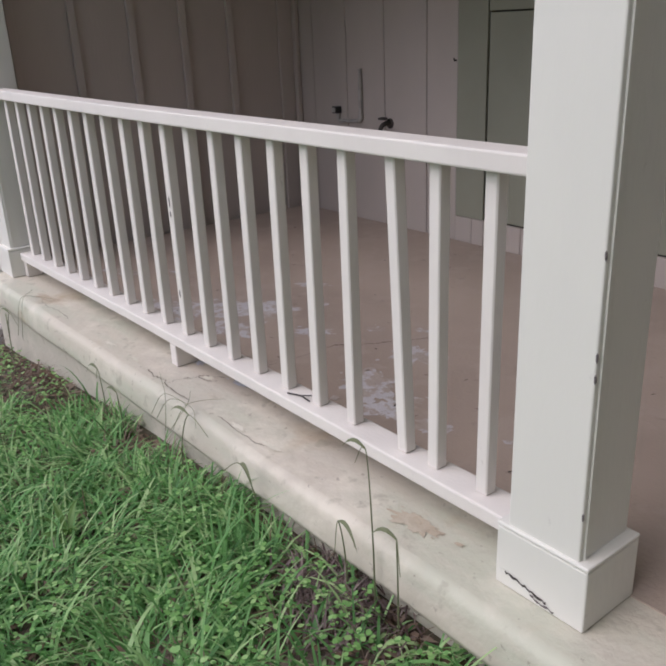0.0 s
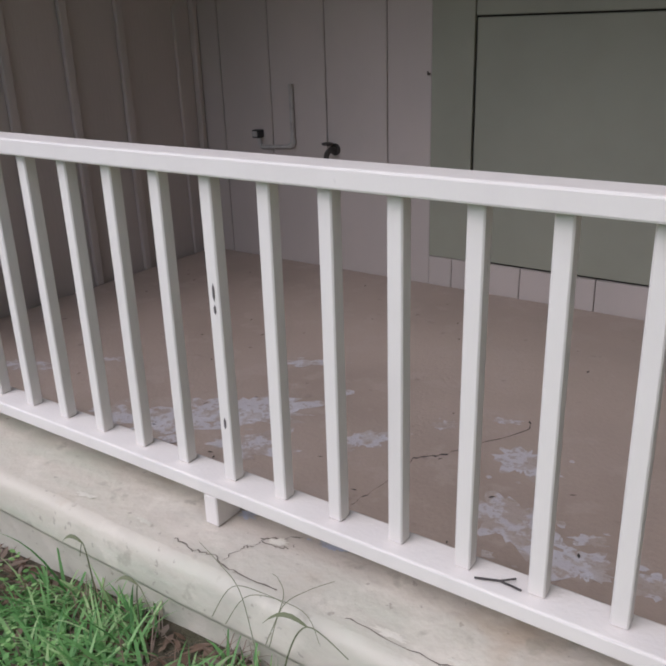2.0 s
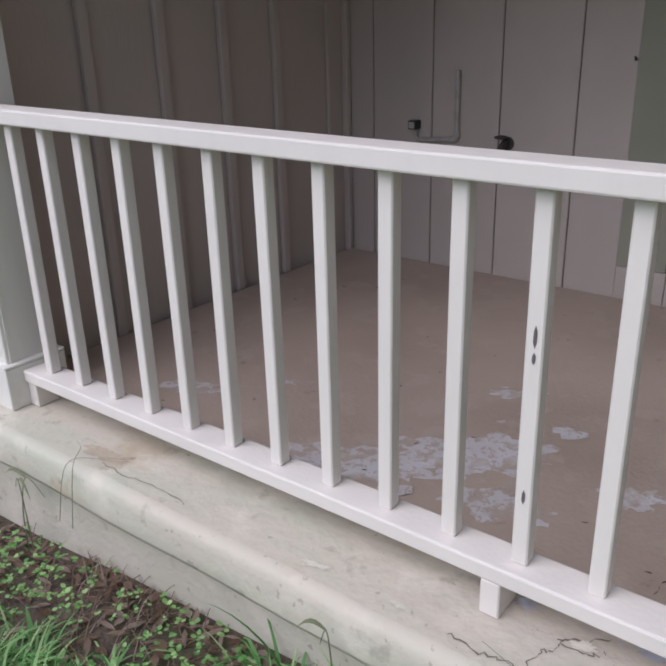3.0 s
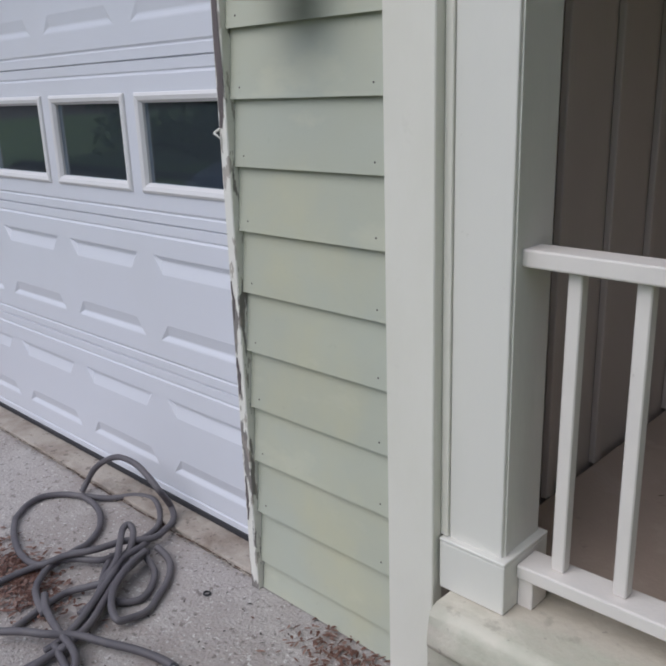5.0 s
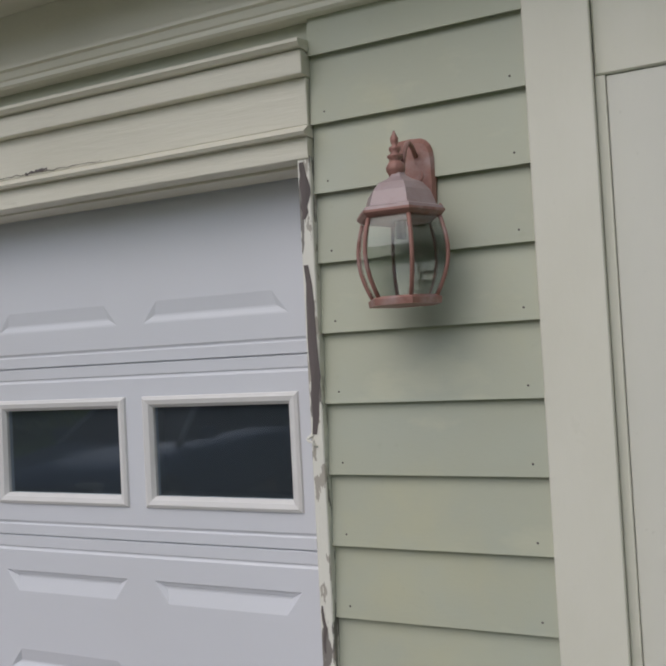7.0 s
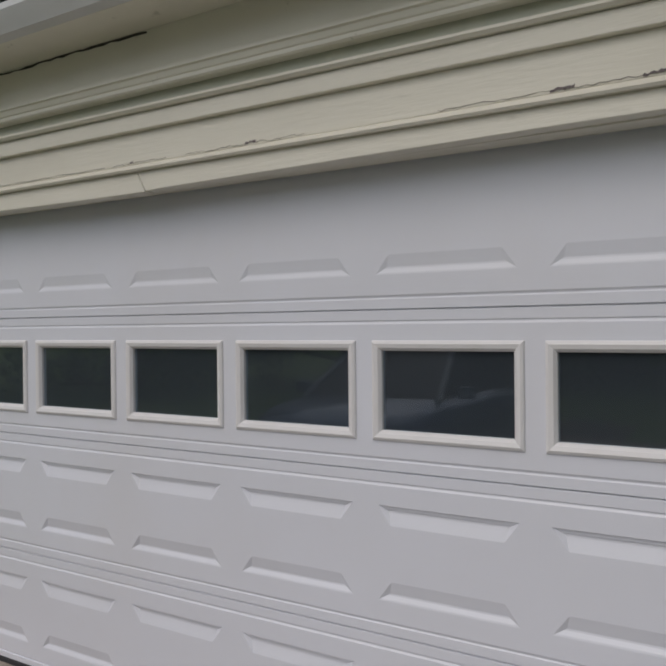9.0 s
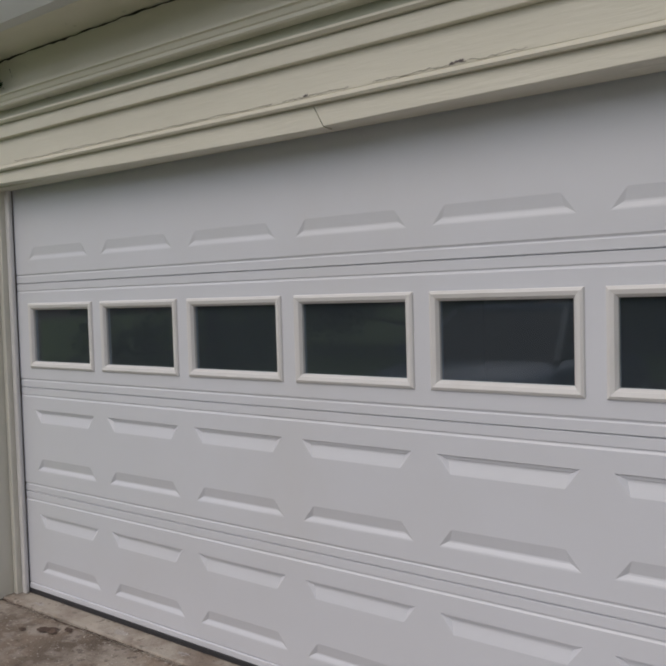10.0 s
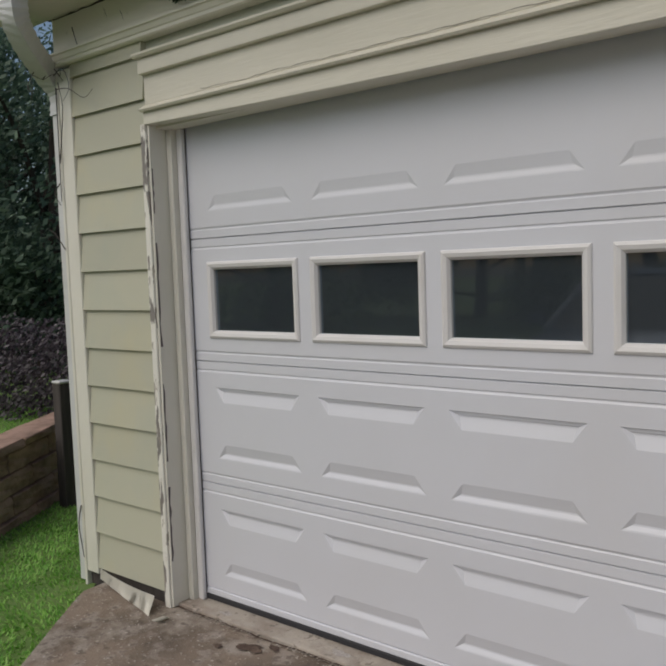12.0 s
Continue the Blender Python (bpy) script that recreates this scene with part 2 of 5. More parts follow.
def box(x0, x1, y0, y1, z0, z1, bevel=0.003, seg=1, bm=None):
    t = bmesh.new()
    bmesh.ops.create_cube(t, size=1)
    for v in t.verts:
        v.co = Vector(((x0 + x1) / 2 + v.co.x * (x1 - x0), (y0 + y1) / 2 + v.co.y * (y1 - y0), (z0 + z1) / 2 + v.co.z * (z1 - z0)))
    if bevel:
        bmesh.ops.bevel(t, geom=t.edges[:], offset=bevel, segments=seg, affect="EDGES", profile=0.5)
    if bm is None:
        return t
    me = bpy.data.meshes.new("tmp")
    t.to_mesh(me)
    t.free()
    bm.from_mesh(me)
    bpy.data.meshes.remove(me)
    return bm


def structure(name, bm, mat, label, parent=None):
    ob = part(name, bm, mat, parent)
    return tagged(ob, label, name.split("_")[0], "", "structure")


def prism(profile, x0, x1, bm=None):
    """Profile of (y, z) points, extruded along x."""
    b = bmesh.new() if bm is None else bm
    a = [b.verts.new((x0, y, z)) for y, z in profile]
    c = [b.verts.new((x1, y, z)) for y, z in profile]
    n = len(profile)
    for i in range(n):
        b.faces.new((a[i], a[(i + 1) % n], c[(i + 1) % n], c[i]))
    b.faces.new(a[::-1])
    b.faces.new(c)
    bmesh.ops.recalc_face_normals(b, faces=b.faces)
    return b


def lathe(profile, seg, centre=(0, 0, 0), turn=0.0):
    """Rings of (radius, z) round an upright axis."""
    b = bmesh.new()
    rings = []
    for r, z in profile:
        rings.append([b.verts.new((centre[0] + r * math.cos(turn + math.tau * i / seg), centre[1] + r * math.sin(turn + math.tau * i / seg), centre[2] + z)) for i in range(seg)])
    for p, q in zip(rings, rings[1:]):
        for i in range(seg):
            b.faces.new((p[i], p[(i + 1) % seg], q[(i + 1) % seg], q[i]))
    b.faces.new(rings[0][::-1])
    b.faces.new(rings[-1])
    bmesh.ops.recalc_face_normals(b, faces=b.faces)
    return b


def tube(points, radius, seg=8, taper=1.0):
    """A round tube along points."""
    b = bmesh.new()
    pts = [Vector(p) for p in points]
    rings = []
    n = len(pts)
    up, side = Vector((0, 0, 1)), None
    for i, p in enumerate(pts):
        d = (pts[min(i + 1, n - 1)] - pts[max(i - 1, 0)]).normalized()
        s = d.cross(up) if side is None else side - d * side.dot(d)
        if s.length < 1e-3:
            s = d.cross(Vector((1, 0, 0)))
        s.normalize()
        side = s
        u = s.cross(d)
        r = radius * (1 + (taper - 1) * i / max(1, n - 1))
        rings.append([b.verts.new(p + r * (math.cos(math.tau * k / seg) * s + math.sin(math.tau * k / seg) * u)) for k in range(seg)])
    for p, q in zip(rings, rings[1:]):
        for i in range(seg):
            b.faces.new((p[i], p[(i + 1) % seg], q[(i + 1) % seg], q[i]))
    b.faces.new(rings[0][::-1])
    b.faces.new(rings[-1])
    bmesh.ops.recalc_face_normals(b, faces=b.faces)
    return b


def smooth_path(ctrl, steps=8):
    """Catmull-Rom through control points."""
    out = []
    c = [Vector(p) for p in ctrl]
    for i in range(len(c) - 1):
        p0, p1, p2, p3 = c[max(i - 1, 0)], c[i], c[i + 1], c[min(i + 2, len(c) - 1)]
        for k in range(steps):
            t = k / steps
            out.append(0.5 * ((2 * p1) + (p2 - p0) * t + (2 * p0 - 5 * p1 + 4 * p2 - p3) * t * t + (3 * p1 - p0 - 3 * p2 + p3) * t ** 3))
    out.append(c[-1])
    return out


def from_arrays(name, verts, faces, mat, parent=None):
    me = bpy.data.meshes.new(name)
    me.from_pydata(verts, [], faces)
    me.materials.append(mat)
    ob = new(name, me)
    if parent is not None:
        ob.parent = parent
    return ob


# ---- ground ----
DRIVE_Z = -0.075


def soil_z(x, y):
    """Height of the bed beside the porch."""
    xs = [(-30, -0.2), (5.4, -0.17), (5.9, -0.14), (6.5, -0.06), (7.6, 0.04), (8.8, 0.08), (500, 0.08)]
    for (a, za), (b, zb) in zip(xs, xs[1:]):
        if x <= b:
            z = za + (zb - za) * max(0, x - a) / (b - a)
            break
    return z - 0.02 * max(0.0, -y - 0.6)


def lawn_z(x, y):
    return -0.13 - 0.055 * min(4.0, max(0.0, -x - 0.6))


def ground_z(x, y):
    w = min(1.0, max(0.0, (x - 1.5) / 2.0))
    return (1 - w) * lawn_z(x, y) + w * soil_z(x, y)


def drive_edges(y):
    """Left and right edge of the drive at a depth y."""
    left = -0.66 + (-0.2 - y) * 0.78 if y > -1.2 else max(-1.3, 0.12 - (-1.2 - y) * 0.45)
    if y > -0.43:
        right = 5.66 + (y + 0.03) * 0.5
    elif y > -0.75:
        right = 5.46 + (y + 0.43) * 0.22
    else:
        right = 5.39 + (-0.75 - y) * 0.12
    return left, right


b = bmesh.new()
xs = [-400, -60, -25, -14, -9] + [-7 + 0.25 * i for i in range(73)] + [13, 18, 40, 400]
ys = [-400, -60, -25, -14, -9, -7] + [-6 + 0.25 * i for i in range(40)] + [6, 10, 25, 60, 400]
grid = {}
for i, x in enumerate(xs):
    for j, y in enumerate(ys):
        z = ground_z(x, y)
        l, r = drive_edges(max(y, -8))
        if l + 0.15 < x < r - 0.15 and -9 < y < 0.1:
            z = min(z, -0.2)
        grid[i, j] = b.verts.new((x, y, z + 0.012 * noise.noise(Vector((x * 2, y * 2, 0)))))
for i in range(len(xs) - 1):
    for j in range(len(ys) - 1):
        b.faces.new((grid[i, j], grid[i + 1, j], grid[i + 1, j + 1], grid[i, j + 1]))
structure("ground", b, M_SOIL, "bare earth and turf around the house")

# lawn sheet on the side of the house
b = bmesh.new()
grid = {}
for i in range(41):
    for j in range(41):
        x, y = -9 + 0.21 * i + (0.0), -3 + 0.25 * j
        if i == 40:
            x = max(-0.6, drive_edges(y)[0] + 0.02) if y < -0.1 else -0.86
        grid[i, j] = b.verts.new((x, y, lawn_z(x, y) + 0.02 + 0.012 * noise.noise(Vector((x * 3, y * 3, 4)))))
for i in range(40):
    for j in range(40):
        b.faces.new((grid[i, j], grid[i + 1, j], grid[i + 1, j + 1], grid[i, j + 1]))
structure("lawn", b, M_LAWN, "mown green lawn beside the garage")

# turf further out on both sides of the drive
for tag_x0, tag_x1, tag_y0, tag_y1, tag_name in ((-9.0, -0.3, -9.0, -3.02, "lawn_side"), (6.2, 24.0, -9.0, -2.2, "lawn_front")):
    b = bmesh.new()
    grid = {}
    for i in range(31):
        for j in range(21):
            x, y = tag_x0 + (tag_x1 - tag_x0) * i / 30, tag_y0 + (tag_y1 - tag_y0) * j / 20
            grid[i, j] = b.verts.new((x, y, ground_z(x, y) + 0.03 + 0.012 * noise.noise(Vector((x * 3, y * 3, 4)))))
    for i in range(30):
        for j in range(20):
            b.faces.new((grid[i, j], grid[i + 1, j], grid[i + 1, j + 1], grid[i, j + 1]))
    structure(tag_name, b, M_LAWN, "green turf beside the driveway")

# concrete drive: one slab with a rough right edge
yy = [0.0, -0.03] + [-0.08 - 0.06 * i for i in range(14)] + [-1.2, -1.8, -2.6, -4, -6, -9]


def drive_slab(name, side, mat, label):
    b = bmesh.new()
    rows = []
    for y in yy:
        l, r = drive_edges(min(y, -0.05))
        if y > -0.2:
            l = -0.70
        r += 0.012 * noise.noise(Vector((y * 9, 0, 0)))
        x0, x1 = (l, 2.444) if side < 0 else (2.456, r)
        cols = [x0 + (x1 - x0) * k / 16 for k in range(17)]
        rows.append([b.verts.new((x, y, DRIVE_Z + 0.004 * noise.noise(Vector((x * 3, y * 3, 1))))) for x in cols])
    for p, q in zip(rows, rows[1:]):
        for k in range(16):
            b.faces.new((p[k], p[k + 1], q[k + 1], q[k]))
    ret = bmesh.ops.extrude_face_region(b, geom=b.faces[:])
    bmesh.ops.translate(b, verts=[v for v in ret["geom"] if isinstance(v, bmesh.types.BMVert)], vec=(0, 0, -0.11))
    bmesh.ops.recalc_face_normals(b, faces=b.faces)
    return structure(name, b, mat, label)


drive_slab("driveway_right", 1, M_CONC, "grey exposed-aggregate concrete driveway with a broken edge")
drive_slab("driveway_left", -1, M_CONCBROWN, "brown-stained concrete driveway beside the lawn")
b = bmesh.new()
b.faces.new([b.verts.new(c) for c in ((-60, -9.05, -0.16), (60, -9.05, -0.16), (60, -60, 0.4), (-60, -60, 0.4))])
structure("yard_lawn", b, M_LAWN, "green lawn across the yard")
b = bmesh.new()
box(-0.16, 4.95, 0.006, 0.45, -0.2, -0.058, 0.006, 2, b)
structure("garage_floor_edge", b, M_APRON, "rust-stained concrete sill under the garage door")

# ---- house shell ----
X_L, X_POST = -0.83, 5.69
OPEN_L, OPEN_R, HEAD = -0.165, 4.945, 2.15
house = tagged(new("house_wall_front"), "painted timber front wall of the garage", "wall", "", "structure")
part("wall_core", box(X_L, OPEN_L - 0.04, 0.02, 0.18, -0.2, 2.9, 0), M_PORCHWALL, house)
part("wall_core", box(OPEN_R + 0.04, X_POST, 0.02, 0.18, -0.2, 2.9, 0), M_PORCHWALL, house)
part("wall_core", box(OPEN_L - 0.04, OPEN_R + 0.04, 0.02, 0.108, HEAD + 0.012, 2.9, 0), M_SIDING, house)
b = bmesh.new()
box(X_L, X_L + 0.16, 0.18, 7.0, -0.2, 2.9, 0, 1, b)
box(X_L, 5.66, 7.0, 7.16, -0.2, 2.9, 0, 1, b)
box(5.50, 5.66, 0.18, 7.0, -0.2, 2.9, 0, 1, b)
structure("wall_garage_inner", b, M_PORCHWALL, "plain side and back walls of the garage")
b = box(X_L, 12.0, -0.05, 7.2, 2.9, 2.98, 0)
structure("ceiling_garage", b, M_PORCHWALL, "plain garage ceiling boards")
b = box(-0.66, 5.5, 0.46, 6.99, -0.2, -0.06, 0)
structure("floor_garage", b, M_CONC, "plain concrete garage floor")
b = prism([(-0.37, 2.85), (-0.37, 2.88), (3.6, 5.2), (7.7, 2.88), (7.7, 2.85)], X_L - 0.35, 12.4)
structure("roof", b, M_ROOF, "grey shingle gable roof")


def board(x0, x1, z0, h, mat, parent, name="siding_board", proud=0.0, slip=0.0):
    b = bmesh.new()
    prism([(-0.0125 - proud, z0), (-0.007, z0 + 0.0005), (-0.004, z0 + 0.007), (0.020, z0 + 0.007), (0.020, z0 + h + 0.02), (0.0075, z0 + h + 0.02)], x0, x1, b)
    return part(name, b, mat, parent)


siding_r = tagged(new("siding_right"), "sage green lapped siding boards with nail heads", "siding", "", "structure")
siding_l = tagged(new("siding_left"), "sage green lapped siding boards, lowest one broken", "siding", "", "structure")
z = 1.131 - 0.183 * 6
while z < 2.5:
    board(4.982, 5.542, z, 0.183, M_SIDING, siding_r)
    z += 0.183
board(4.985, 5.542, -0.07, 0.12, M_SIDING, siding_r)
z = 0.178 - 0.1895
while z < 2.5:
    board(-0.752, -0.198, z, 0.1895, M_SIDINGWARMLIT, siding_l)
    z += 0.1895
for k in range(12):
    pz = 1.131 - 0.183 * 5 + 0.183 * k + 0.03
    for nx in (5.022, 5.505):
        me_b = bmesh.new()
        bmesh.ops.create_icosphere(me_b, subdivisions=1, radius=0.0035, matrix=Matrix.Translation((nx, -0.0085, pz)))
        part("nail_head", me_b, M_BAREWOOD, siding_r)

# corner boards
part_corner = structure("corner_board_right", box(5.542, 5.692, -0.022, 0.02, -0.13, 2.6, 0.003), M_TRIM, "cream painted corner board between siding and porch post")
structure("corner_board_left", box(-0.85, -0.752, -0.015, 0.02, -0.045, 2.5, 0.004), M_TRIM, "cream painted corner board at the garage end")
structure("corner_board_side", box(-0.872, -0.851, -0.018, 0.09, -0.17, 2.5, 0.003), M_TRIM, "side board of the garage corner")

# door surround
casing = tagged(new("door_casing"), "cream door casing with peeling paint and bare grey wood", "door casing", "", "structure")
part("casing_board", box(OPEN_L - 0.038, OPEN_L, -0.032, 0.125, -0.075, HEAD - 0.002, 0.003), M_PEEL, casing)
part("casing_board", box(OPEN_R, OPEN_R + 0.036, -0.03, 0.125, -0.075, HEAD - 0.002, 0.003), M_PEEL, casing)
part("reveal_board", box(OPEN_L + 0.0005, OPEN_L + 0.012, -0.022, 0.105, -0.07, HEAD - 0.004, 0.002), M_TRIM, casing)
part("door_stop", box(OPEN_L + 0.013, OPEN_L + 0.047, 0.070, 0.122, -0.06, HEAD - 0.004, 0.004, 2), M_TRIM, casing)
part("door_stop", box(OPEN_L + 0.048, OPEN_L + 0.085, 0.098, 0.122, -0.06, HEAD - 0.004, 0.007, 3), M_FRAME, casing)
part("head_board", box(OPEN_L, OPEN_R, 0.0195, 0.112, HEAD - 0.022, HEAD + 0.0115, 0.002), M_HEADER, casing)

header = tagged(new("door_header"), "cream stepped wooden header over the garage door, cracked paint", "door header", "", "structure")
HX0, HX1 = OPEN_L - 0.006, OPEN_R + 0.034
for xa, xb, za, zb in ((HX0, 2.112, 2.141, 2.112), (2.116, HX1, 2.116, 2.137)):
    b = bmesh.new()
    rows = []
    for k in range(13):
        u = k / 12
        zz = za + (zb - za) * math.sin(u * math.pi / 2) + 0.0016 * noise.noise(Vector((8 * u, xa, 2)))
        slant = 0.55 if abs(xa + (xb - xa) * u - 2.114) < 0.01 else 0.0
        rows.append([b.verts.new((xa + (xb - xa) * u + slant * (2.17 - z), y, z)) for y, z in ((-0.034, HEAD + 0.045), (-0.034, zz + 0.003), (-0.031, zz), (0.019, zz), (0.019, HEAD + 0.045))])
    for p, q in zip(rows, rows[1:]):
        for k in range(5):
            b.faces.new((p[k], p[(k + 1) % 5], q[(k + 1) % 5], q[k]))
    b.faces.new(rows[0][::-1])
    b.faces.new(rows[-1])
    bmesh.ops.recalc_face_normals(b, faces=b.faces)
    part("lower_strip", b, M_HEADER, header)
part("drip_ledge", prism([(0.0, HEAD + 0.046), (-0.052, HEAD + 0.046), (-0.058, HEAD + 0.054), (-0.025, HEAD + 0.078), (0.0, HEAD + 0.078)], HX0 - 0.004, HX1 + 0.003), M_HEADER, header)
part("header_board", box(HX0, HX1, -0.023, 0.019, HEAD + 0.079, HEAD + 0.2065, 0.002), M_HEADER, header)
part("upper_strip", box(HX0 - 0.006, HX1 + 0.002, -0.050, 0.019, HEAD + 0.207, HEAD + 0.272, 0.004, 2), M_HEADER, header)
part("cap", prism([(0.0, HEAD + 0.273), (-0.066, HEAD + 0.273), (-0.076, HEAD + 0.282), (-0.076, HEAD + 0.291), (0.0, HEAD + 0.306)], HX0 - 0.014, HX1 + 0.006), M_HEADER, header)

# frieze, crown, soffit, gutter
structure("frieze_board", box(X_L - 0.02, 5.5, -0.030, 0.019, 2.5725, 2.75, 0.003), M_SOFFIT, "cream frieze board under the eave")
b = prism([(0.018, 2.516), (-0.028, 2.516), (-0.036, 2.522), (-0.036, 2.536), (-0.042, 2.540), (-0.050, 2.558), (-0.060, 2.562), (-0.060, 2.572), (0.018, 2.572)], X_L - 0.03, 12.0)
structure("crown_moulding", b, M_SOFFIT, "cream moulding under the frieze")
structure("frieze_porch", box(5.501, 12.0, -0.030, 0.019, 2.5725, 2.75, 0.003), M_SOFFIT, "cream frieze board over the porch")
structure("soffit", box(X_L - 0.3, 10.9, -0.255, -0.031, 2.745, 2.765, 0.002), M_SOFFIT, "cream boarded eave soffit")
structure("fascia", box(X_L - 0.3, 10.9, -0.275, -0.256, 2.735, 2.87, 0.002), M_SOFFIT, "cream fascia board")
gutter = thing("gutter", "white metal roof gutter along the eave", "gutter")
b = bmesh.new()
prof = [(-0.276, 2.83), (-0.276, 2.735), (-0.335, 2.735), (-0.362, 2.775), (-0.380, 2.805), (-0.380, 2.83), (-0.372, 2.83), (-0.372, 2.807), (-0.330, 2.742), (-0.282, 2.742), (-0.282, 2.83)]
prism(prof, X_L - 0.32, 10.9, b)
part("trough", b, M_GUTTER, gutter)
part("end_cap", box(X_L - 0.328, X_L - 0.321, -0.38, -0.276, 2.735, 2.83, 0.001), M_GUTTER, gutter)
downspout = thing("downspout", "white ribbed metal downspout with an elbow at the corner", "downspout")


def rect_tube(points, w, d, rib=0.0):
    b = bmesh.new()
    pts = [Vector(p) for p in points]
    rings = []
    for i, p in enumerate(pts):
        t = (pts[min(i + 1, len(pts) - 1)] - pts[max(i - 1, 0)]).normalized()
        s = Vector((1, 0, 0))
        s = (s - t * s.dot(t)).normalized()
        u = t.cross(s)
        k = 1 + rib * (i % 2)
        rings.append([b.verts.new(p + k * a * w / 2 * s + k * c * d / 2 * u) for a, c in ((-1, -1), (0, -1), (1, -1), (1, 0), (1, 1), (0, 1), (-1, 1), (-1, 0))])
    for p, q in zip(rings, rings[1:]):
        for i in range(8):
            b.faces.new((p[i], p[(i + 1) % 8], q[(i + 1) % 8], q[i]))
    b.faces.new(rings[0])
    b.faces.new(rings[-1])
    bmesh.ops.recalc_face_normals(b, faces=b.faces)
    return b


elbow = smooth_path([(-0.66, -0.335, 2.75), (-0.66, -0.335, 2.69), (-0.69, -0.31, 2.635), (-0.77, -0.22, 2.575), (-0.86, -0.10, 2.52), (-0.915, -0.02, 2.475), (-0.92, 0.045, 2.41), (-0.92, 0.045, 2.30)], 5)
part("elbow", rect_tube(elbow, 0.096, 0.078, 0.07), M_GUTTER, downspout)
part("pipe", rect_tube([(-0.92, 0.045, 2.31), (-0.92, 0.045, 1.0), (-0.92, 0.045, -0.12)], 0.078, 0.064), M_GUTTER, downspout)

# ---- garage door ----
door = thing("garage_door", "white sectional garage door with raised panels and a row of windows", "garage door")
PITCH, GL, GWID = 0.61, 0.057, 0.474
DY = 0.128
ZS = [-0.045, 0.508, 1.075, 1.632, 2.36]
DX0, DX1 = -0.085, 4.943


def quad_ring(b, r0, y0, r1, y1):
    """Faces between two upright rectangles (x0, x1, z0, z1)."""
    def corners(r, y):
        return [b.verts.new((r[0], y, r[2])), b.verts.new((r[1], y, r[2])), b.verts.new((r[1], y, r[3])), b.verts.new((r[0], y, r[3]))]
    p, q = corners(r0, y0), corners(r1, y1)
    for i in range(4):
        b.faces.new((p[i], p[(i + 1) % 4], q[(i + 1) % 4], q[i]))


def inset(r, d):
    return (r[0] + d, r[1] - d, r[2] + d, r[3] - d)


# pressed grooves of the raised panels: (down or up from the edge, depth, inset at the ends)
TOP_GROOVE = [(0.0, 0.0, 0.0), (0.0025, 0.0070, 0.006), (0.013, 0.0080, 0.020), (0.0155, 0.0130, 0.030), (0.024, 0.0120, 0.040), (0.068, 0.0, 0.052)]
LOW_GROOVE = [(0.0, 0.0, 0.0), (0.006, 0.0015, 0.006), (0.020, 0.0085, 0.032), (0.026, 0.0095, 0.042), (0.068, 0.0, 0.052)]


